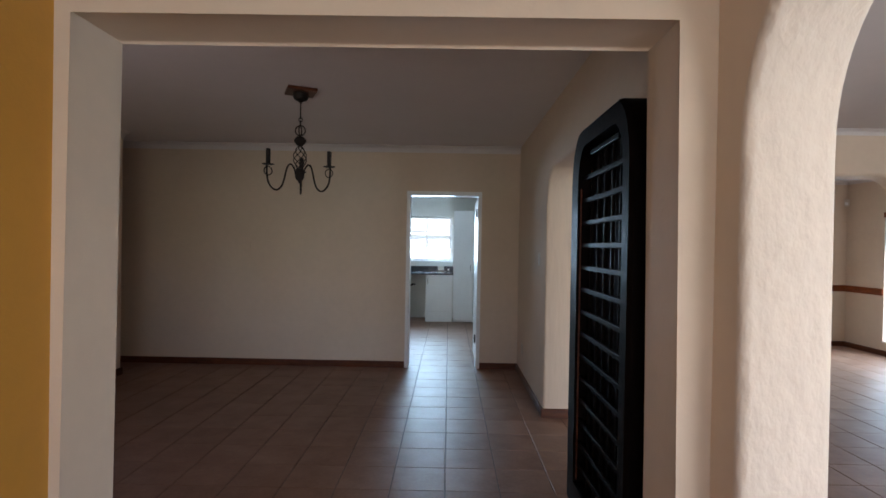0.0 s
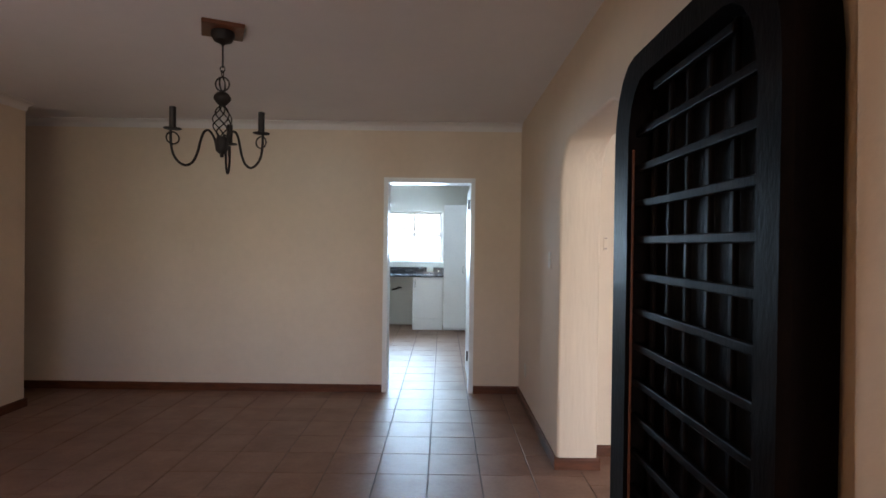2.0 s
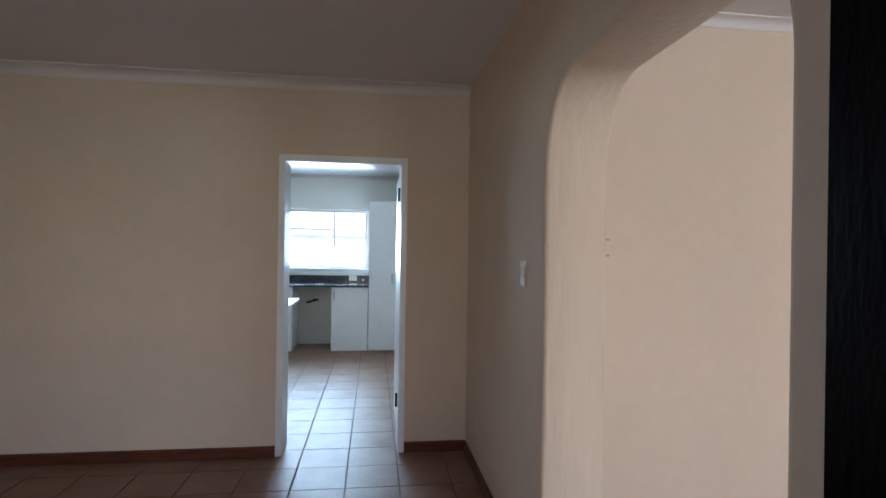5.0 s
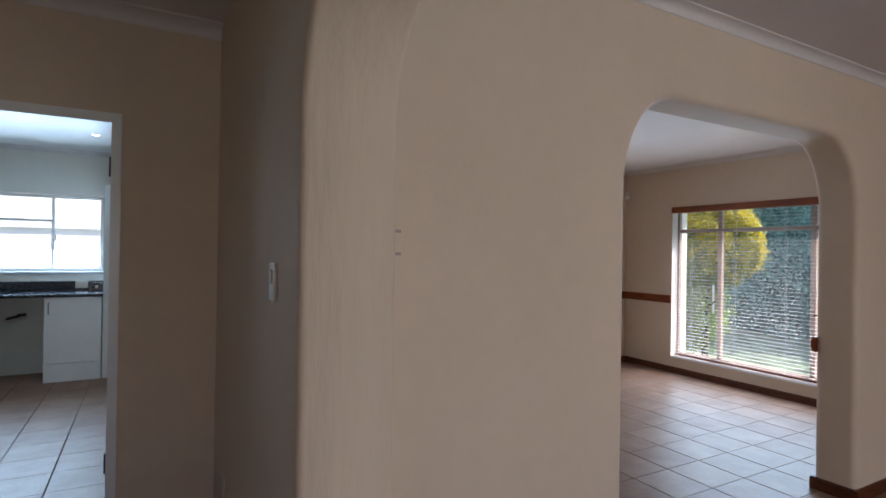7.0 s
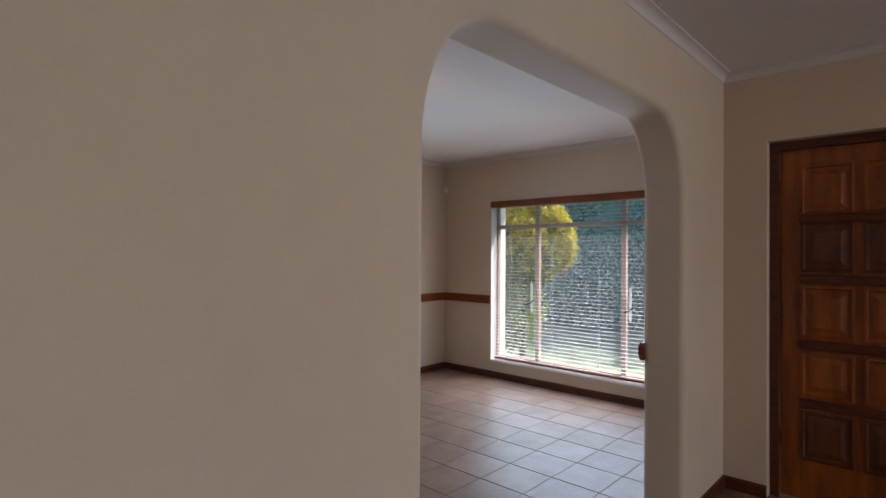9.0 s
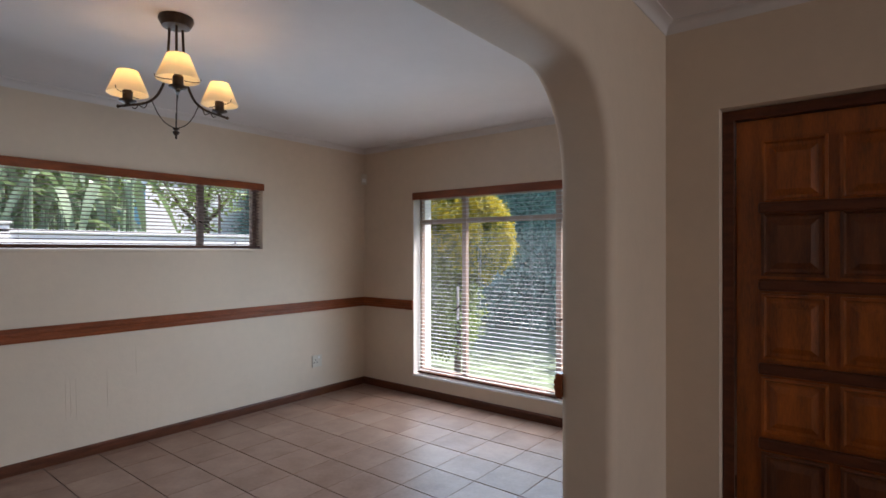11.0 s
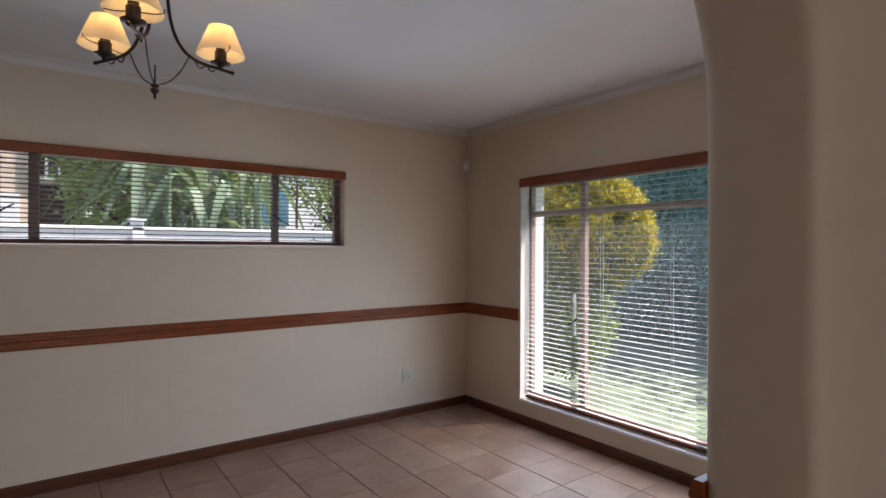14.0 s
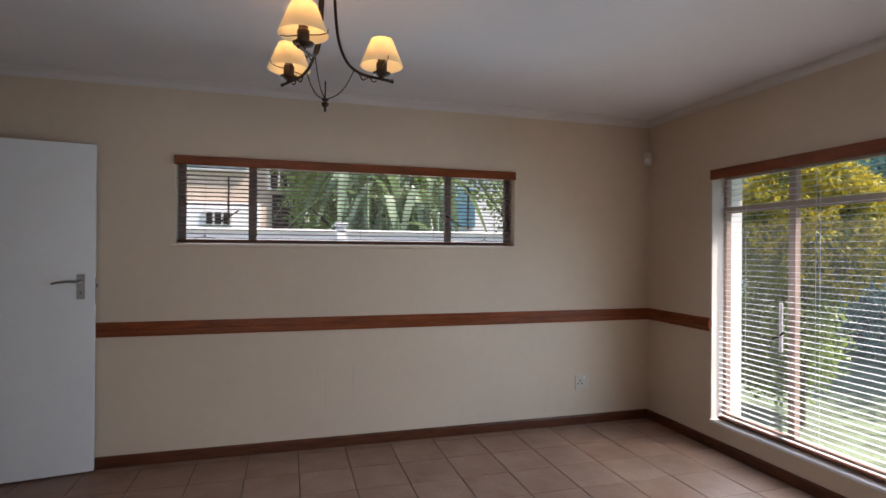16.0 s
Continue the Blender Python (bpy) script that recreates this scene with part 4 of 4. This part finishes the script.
for ang in (-113, 7, 127):
    ca, sa = math.cos(radians(ang)), math.sin(radians(ang))

    def at(r, z, side=0.0):
        return (LX + r * ca - side * sa, LY + r * sa + side * ca, z)
    prof = [(0.032, 2.51), (0.036, 2.42), (0.042, 2.34), (0.050, 2.28), (0.066, 2.225), (0.095, 2.178), (0.135, 2.152), (0.175, 2.143), (0.22, 2.139), (0.275, 2.134)]
    part("arm", tube(bmesh.new(), spline([at(r, z) for r, z in prof]), 0.0062), M_BRONZE, pend, "", True)
    part("arm_tip", lathe(bmesh.new(), [(0.002, -0.009), (0.009, 0), (0.002, 0.009)], at(0.278, 2.134), 10), M_BRONZE, pend, "", True)
    wire = [(0.006, 2.028), (0.05, 2.052), (0.085, 2.095), (0.105, 2.135), (0.118, 2.158), (0.135, 2.150), (0.15, 2.125), (0.165, 2.130), (0.18, 2.138), (0.195, 2.122), (0.21, 2.128)]
    part("scroll_wire", tube(bmesh.new(), spline([at(r, z) for r, z in wire]), 0.0026, 6), M_BRONZE, pend, "", True)
    part("cup", lathe(bmesh.new(), [(0.008, 0), (0.012, 0.010), (0.036, 0.018), (0.038, 0.024), (0.016, 0.028)], at(0.232, 2.138), 16), M_BRONZE, pend, "", True)
    part("lamp_holder", lathe(bmesh.new(), [(0.020, 0), (0.022, 0.003), (0.022, 0.040), (0.017, 0.044), (0.017, 0.058)], at(0.232, 2.165), 14), M_BRONZE, pend, "brown lamp holder", True)
    bulb = part("bulb", lathe(bmesh.new(), [(0.010, 0), (0.022, 0.018), (0.027, 0.036), (0.020, 0.055), (0.004, 0.064)], at(0.232, 2.223), 14), M_BULB, pend, "glowing bulb", True)
    bm = lathe(bmesh.new(), [(0.088, 0.0), (0.089, 0.002), (0.045, 0.110), (0.043, 0.110), (0.087, 0.0)], at(0.232, 2.190), 28, False)
    shade = part("shade", bm, M_SHADE, pend, "glowing cream fabric shade", True)
    for s in (1, -1):
        part("shade_clip", tube(bmesh.new(), [at(0.232, 2.19, 0.02 * s), at(0.232, 2.188, 0.06 * s), at(0.232, 2.193, 0.088 * s), at(0.232, 2.206, 0.091 * s)], 0.002, 6), M_BRONZE, shade, "thin dark shade clip", True)
    glow = new("pendant_bulb_light", bpy.data.lights.new("pendant_bulb_light", "POINT"))
    glow.data.energy, glow.data.color, glow.data.shadow_soft_size = 0.8, (1, 0.64, 0.37), 0.012
    glow.location = at(0.232, 2.282)
part("finial_wire", tube(bmesh.new(), [(LX, LY, 2.10), (LX, LY, 2.025)], 0.003, 6), M_BRONZE, pend)
part("finial", lathe(bmesh.new(), [(r, z - 0.024) for r, z in [(0.004, 2.058), (0.014, 2.052), (0.014, 2.046), (0.006, 2.042), (0.016, 2.034), (0.012, 2.024), (0.005, 2.018), (0.005, 2.004), (0.002, 2.0)]], (LX, LY, 0), 14), M_BRONZE, pend, "", True)

# ---------------------------------------------------------------- garden
structure("ground", cube(-400, 400, -400, 400, -0.5, -0.21), M_GRASS, "sunlit mown lawn", "lawn")


def leaves(name, points, size, mat, parent=None, seed=1, droop=0.4, label="", category="", kind=""):
    """Small bent leaf blades at the given points, in one mesh."""
    rng = np.random.default_rng(seed)
    pts = np.asarray(points)
    n = len(pts)
    d = rng.normal(size=(n, 3))
    d[:, 2] -= droop
    d /= np.linalg.norm(d, axis=1)[:, None]
    e = np.cross(d, rng.normal(size=(n, 3)))
    e /= np.linalg.norm(e, axis=1)[:, None]
    up = np.cross(d, e)
    ln = (size * rng.uniform(0.6, 1.4, n))[:, None]
    v = np.stack([pts, pts + d * ln * 0.5 + e * ln * 0.28 + up * ln * 0.08, pts + d * ln, pts + d * ln * 0.5 - e * ln * 0.28 + up * ln * 0.08], 1).reshape(-1, 3)
    f = np.arange(4 * n).reshape(-1, 4)
    tri = np.concatenate([f[:, [0, 1, 2]], f[:, [0, 2, 3]]])
    me = bpy.data.meshes.new(name)
    me.from_pydata(v.tolist(), [], tri.tolist())
    me.materials.append(mat)
    ob = new(name, me)
    if parent:
        ob.parent = parent
        ob.matrix_parent_inverse = Matrix.Translation(parent.location).inverted()
    return tagged(ob, label, category, kind=kind)


rng = np.random.default_rng(5)


def clumps(count, per, spread, pick):
    out = []
    for _ in range(count):
        c = np.array(pick())
        out.append(c + rng.normal(size=(per, 3)) * spread)
    return np.concatenate(out)


def hedge_point():
    y = rng.uniform(1, 24)
    z = rng.uniform(0.0, 1) ** 0.9 * (4.6 + 0.9 * math.sin(y * 0.9) + 0.5 * math.sin(y * 2.3))
    return (12.4 + 0.35 * math.sin(y * 1.7) + 0.3 * math.sin(z * 2.1 + y) + rng.uniform(0, 0.5), y, z - 0.1)


leaves("hedge_leaves", clumps(3000, 34, 0.13, hedge_point), 0.085, M_HEDGE, seed=3, label="tall dense dark green hedge leaves", category="hedge", kind="stuff")
# a sheet behind the leaves, coloured as the hedge's shaded inside
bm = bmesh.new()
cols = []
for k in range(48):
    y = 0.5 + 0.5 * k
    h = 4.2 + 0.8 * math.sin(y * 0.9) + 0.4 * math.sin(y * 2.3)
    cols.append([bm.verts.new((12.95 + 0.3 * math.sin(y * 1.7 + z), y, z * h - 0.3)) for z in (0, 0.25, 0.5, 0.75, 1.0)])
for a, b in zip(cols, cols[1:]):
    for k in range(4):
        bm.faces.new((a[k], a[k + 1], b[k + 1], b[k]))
structure("backdrop_hedge_depth", bm, M_HEDGEDEEP, "backdrop sheet with the hedge's inner shade in its colour", "hedge")

gold = thing("golden_shrub", (8.30, 8.62, -0.2), "golden-green clipped conifer on a short trunk", "shrub")
part("trunk", tube(bmesh.new(), [(8.29, 8.64, -0.22), (8.31, 8.65, 0.4), (8.28, 8.61, 0.9), (8.30, 8.62, 1.5)], [0.05, 0.045, 0.035, 0.02], 10), M_BARK, gold, "", True)


GOLD = np.array([8.30, 8.60, 1.62])


def gold_point(low=0.72):
    """A point in the lumpy outer shell of the clipped crown."""
    d = rng.normal(size=3)
    d /= np.linalg.norm(d)
    r = rng.uniform(low, 1.0) ** 0.5 * (1 + 0.05 * math.sin(6 * d[0] + 4 * d[2]) + 0.04 * math.sin(9 * d[1]))
    return GOLD + np.array([0.62, 0.70, 0.66]) * r * d


def sunlit_point():
    """Points for the painted sunlight, thickest on the crown's sun side and on top."""
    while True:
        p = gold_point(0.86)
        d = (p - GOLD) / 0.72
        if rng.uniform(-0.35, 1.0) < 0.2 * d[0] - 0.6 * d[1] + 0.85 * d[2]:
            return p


# yellow leaves paint the sun on the crown, olive ones its shade
leaves("crown", clumps(900, 30, 0.035, sunlit_point), 0.036, M_YELLOW, gold, seed=8, label="yellow-green foliage, the sunlit side put into its colour")
leaves("inner_crown", clumps(1100, 30, 0.055, lambda: GOLD + (gold_point(0.2) - GOLD) * 0.95), 0.045, M_OLIVE, gold, seed=18, label="olive green inner foliage, the shade put into its colour")
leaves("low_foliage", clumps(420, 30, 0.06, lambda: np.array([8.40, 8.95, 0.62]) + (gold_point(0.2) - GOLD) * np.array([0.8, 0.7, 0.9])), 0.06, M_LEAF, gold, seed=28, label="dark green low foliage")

# white boundary wall, plants and the neighbour's house to the north
bwall = thing("boundary_wall", (4, 13.1, -0.2), "white plastered garden boundary wall with a capped pier", "wall")
part("wall_panel", cube(-6, 14, 13.0, 13.2, -0.25, 1.68), M_PLASTERWHITE, bwall)
part("coping", cube(-6, 14, 12.97, 13.23, 1.681, 1.73, 0.01), M_PLASTERWHITE, bwall)
for x in (4.42, -3.4, 9.4):
    pier = part("pier", cube(x - 0.07, x + 0.07, 12.97, 13.23, -0.25, 1.80, 0.006), M_PLASTERWHITE, bwall)
    part("pier_cap", cube(x - 0.095, x + 0.095, 12.945, 13.255, 1.801, 1.835, 0.008), M_PLASTERWHITE, pier)

plant = thing("wild_banana", (5.3, 14.4, -0.2), "wild banana clump with long arching pale green leaves", "plant")
r2 = random.Random(4)
for k in range(44):
    a = 2 * math.pi * k / 44 * 2.6 + r2.uniform(-0.3, 0.3)
    bx, by = 5.4 + r2.uniform(-0.9, 1.2), 14.4 + r2.uniform(-0.4, 0.4)
    h, reach = r2.uniform(1.5, 2.7), r2.uniform(0.9, 1.9)
    bm = bmesh.new()
    left, mid, right = [], [], []
    for s in range(9):
        f = s / 8
        x = bx + math.cos(a) * reach * f ** 1.3
        y = by + math.sin(a) * reach * 0.35 * f ** 1.3
        z = h + 0.6 * math.sin(math.pi * f * 0.85) - 1.0 * f * f
        w = 0.085 * math.sin(math.pi * min(1, f * 0.93 + 0.05)) ** 0.6
        sx, sy = -math.sin(a), math.cos(a)
        left.append(bm.verts.new((x + sx * w, y + sy * w, z + 0.25 * w)))
        mid.append(bm.verts.new((x, y, z - 0.1 * w)))
        right.append(bm.verts.new((x - sx * w, y - sy * w, z + 0.25 * w)))
    for s in range(8):
        bm.faces.new((left[s], left[s + 1], mid[s + 1], mid[s]))
        bm.faces.new((mid[s], mid[s + 1], right[s + 1], right[s]))
    tube(bm, [(bx, by, -0.25), (bx, by, h)], [0.05, 0.025], 6)
    part("leaf", bm, M_PALM, plant)


def tree(name, x, y, z0, z1, rad, n, label, seed, mat=M_LEAF):
    t = thing(name, (x, y, -0.2), label, "tree")
    part("trunk", tube(bmesh.new(), [(x, y, -0.25), (x + 0.1, y, (z0 + z1) * 0.3), (x - 0.05, y + 0.05, (z0 + z1) * 0.5), (x, y, z1 - rad * 0.4)], [0.14, 0.11, 0.07, 0.03], 8), M_BARK, t, "", True)
    for k in range(4):
        a = 1.6 * k + seed
        part("limb", tube(bmesh.new(), [(x, y, z0 + 0.1), (x + 0.4 * rad * math.cos(a), y + 0.4 * rad * math.sin(a), z0 + 0.5), (x + 0.8 * rad * math.cos(a), y + 0.8 * rad * math.sin(a), z0 + 1.1)], [0.06, 0.04, 0.015], 6), M_BARK, t, "", True)

    def pick():
        d = rng.normal(size=3)
        d /= np.linalg.norm(d)
        r = rng.uniform(0.3, 1) ** 0.5
        return (x + rad * r * d[0], y + rad * r * d[1], (z0 + z1) / 2 + (z1 - z0) / 2 * r * d[2])
    leaves("crown", clumps(n, 30, 0.16, pick), 0.13, mat, t, seed=seed)
    return t


tree("garden_tree", 5.3, 16.4, 1.3, 5.6, 1.95, 800, "leafy green tree behind the boundary wall", 2)
tree("garden_tree", 8.85, 16.6, 1.9, 4.9, 1.0, 70, "small leafy tree behind the boundary wall", 6)

house = thing("neighbour_house", (0, 23, -0.2), "two-storey cream brick house with blue-tinted windows", "house")
part("wall", cube(-9, 4.1, 20, 27, -0.25, 6.2), M_BRICK, house, "cream face brick wall")
part("ground_floor_render", cube(-9, 2.9, 19.93, 20.0, -0.25, 2.65), M_PLASTERWHITE, house, "white plastered lower wall")
part("roof", prism(bmesh.new(), [(19.4, 6.2), (27.6, 6.2), (23.5, 8.3)], "x", -9.5, 4.6), M_ROOF, house)
M_BLUE = material("blue_tinted_glass", (0.10, 0.26, 0.36), 0.1, 0.1, 2.0, spec=0.8)
for x0, x1, z0, z1 in ((0.9, 2.6, 3.5, 4.9), (3.1, 3.9, 3.0, 4.6), (-3.0, -1.2, 3.5, 4.9), (1.5, 2.2, 2.02, 2.45)):
    w = part("window", cube(x0, x1, 19.87, 19.95 if z0 < 3 else 19.99, z0, z1), M_WHITE, house, "white window frame")
    n = 2 if z0 > 3 else 3
    for k in range(n):
        a0 = x0 + 0.06 + (x1 - x0 - 0.06) / n * k
        part("pane", cube(a0, a0 + (x1 - x0 - 0.06) / n - 0.06, 19.855, 19.869, z0 + 0.06, z1 - 0.06), M_BLUE if z0 > 3 else M_IRON, w)
# the shade inside the carport, put in as a near-black slab
part("carport_shade", cube(3.2, 4.05, 19.93, 19.99, -0.2, 2.9), M_IRON, house, "flat dark panel for the shaded carport opening")
wing = thing("neighbour_wing", (9.5, 22, -0.2), "white plastered house wing seen between trees", "house")
part("wall", cube(6.6, 13, 21, 26, -0.25, 5.0), M_PLASTERWHITE, wing)
part("roof", prism(bmesh.new(), [(20.5, 5.0), (26.5, 5.0), (23.5, 6.8)], "x", 6.2, 13.4), M_ROOF, wing)
part("window", cube(8.2, 9.4, 20.94, 20.99, 2.2, 3.4), M_BLUE, wing, "dark blue window pane")

# ---------------------------------------------------------------- floor tiles
PITCH, TX = 0.3265, 0.135
# dining side and kitchen share one setting-out line, hall and living room another
ROOMS = (((-3.07, 1.29, 2.285, 6.645), (-5.2, -3.07, 6.06, 6.645), (-0.76, 1.18, 2.0, 2.3), (-0.8, 1.29, -2.98, 2.015), (-3.2, 1.29, 6.865, 11.05), (0.0, 0.80, 6.64, 6.87)),
         ((1.555, 5.32, -2.98, 5.135), (1.42, 1.555, 3.65, 4.905), (1.42, 1.555, 0.55, 1.85), (2.69, 4.63, 5.13, 5.37), (1.555, 6.64, 5.36, 8.68), (5.32, 5.42, 3.9, 4.9)))
LINES = (5.45, 5.65)


def tile_mesh():
    """One tile: wide joints along its sides, tight ones at its ends."""
    bm = bmesh.new()
    hx, hy = PITCH / 2 - 0.0032, PITCH / 2 - 0.0012
    rings = [[bm.verts.new((sx * (hx - g), sy * (hy - g), z)) for sx, sy in ((-1, -1), (1, -1), (1, 1), (-1, 1))] for g, z in ((0, -0.0055), (0, -0.0015), (0.002, 0))]
    for p, q in zip(rings, rings[1:]):
        for k in range(4):
            bm.faces.new((p[k], p[(k + 1) % 4], q[(k + 1) % 4], q[k]))
    bm.faces.new(rings[-1])
    return bm


near_tile = mesh("tile", tile_mesh(), M_TILE)
floor_ob = bpy.data.objects["floor"]
verts, faces, made = [], [], 0
base = [(v.co.x, v.co.y, v.co.z) for v in near_tile.vertices]
polys = [tuple(p.vertices) for p in near_tile.polygons]
tr = random.Random(11)
for rooms, line in zip(ROOMS, LINES):
    for i in range(-17, 21):
        for j in range(-27, 18):
            x, y = TX + PITCH * (i + 0.5), line + PITCH * (j + 0.5)
            if not any(x0 - 0.16 < x < x1 + 0.16 and y0 - 0.16 < y < y1 + 0.16 for x0, x1, y0, y1 in rooms):
                continue
            if (x > 1.45) != (line == LINES[1]) and y < 8.6:
                continue
            near = (-1.9 < x < 1.3 and 3.5 < y < 6.9) or (3.3 < x < 6.8 and 5.2 < y < 8.8) or (2.6 < x < 4.8 and 5.0 < y < 5.5)
            if near and made < 300:
                ob = new("tile", near_tile)
                ob.location, ob.parent = (x, y, tr.uniform(-0.0006, 0)), floor_ob
                ob.rotation_euler = (0, 0, math.pi * tr.randrange(2))
                made += 1
            else:
                n = len(verts)
                dz = tr.uniform(-0.0006, 0)
                verts += [(x + a, y + b, c + dz) for a, b, c in base]
                faces += [tuple(n + v for v in p) for p in polys]
me = bpy.data.meshes.new("tiles")
me.from_pydata(verts, [], faces)
me.materials.append(M_TILE)
rest = new("tiles", me)
rest.parent = floor_ob
tagged(rest, "terracotta floor tiles further off", kind="stuff")
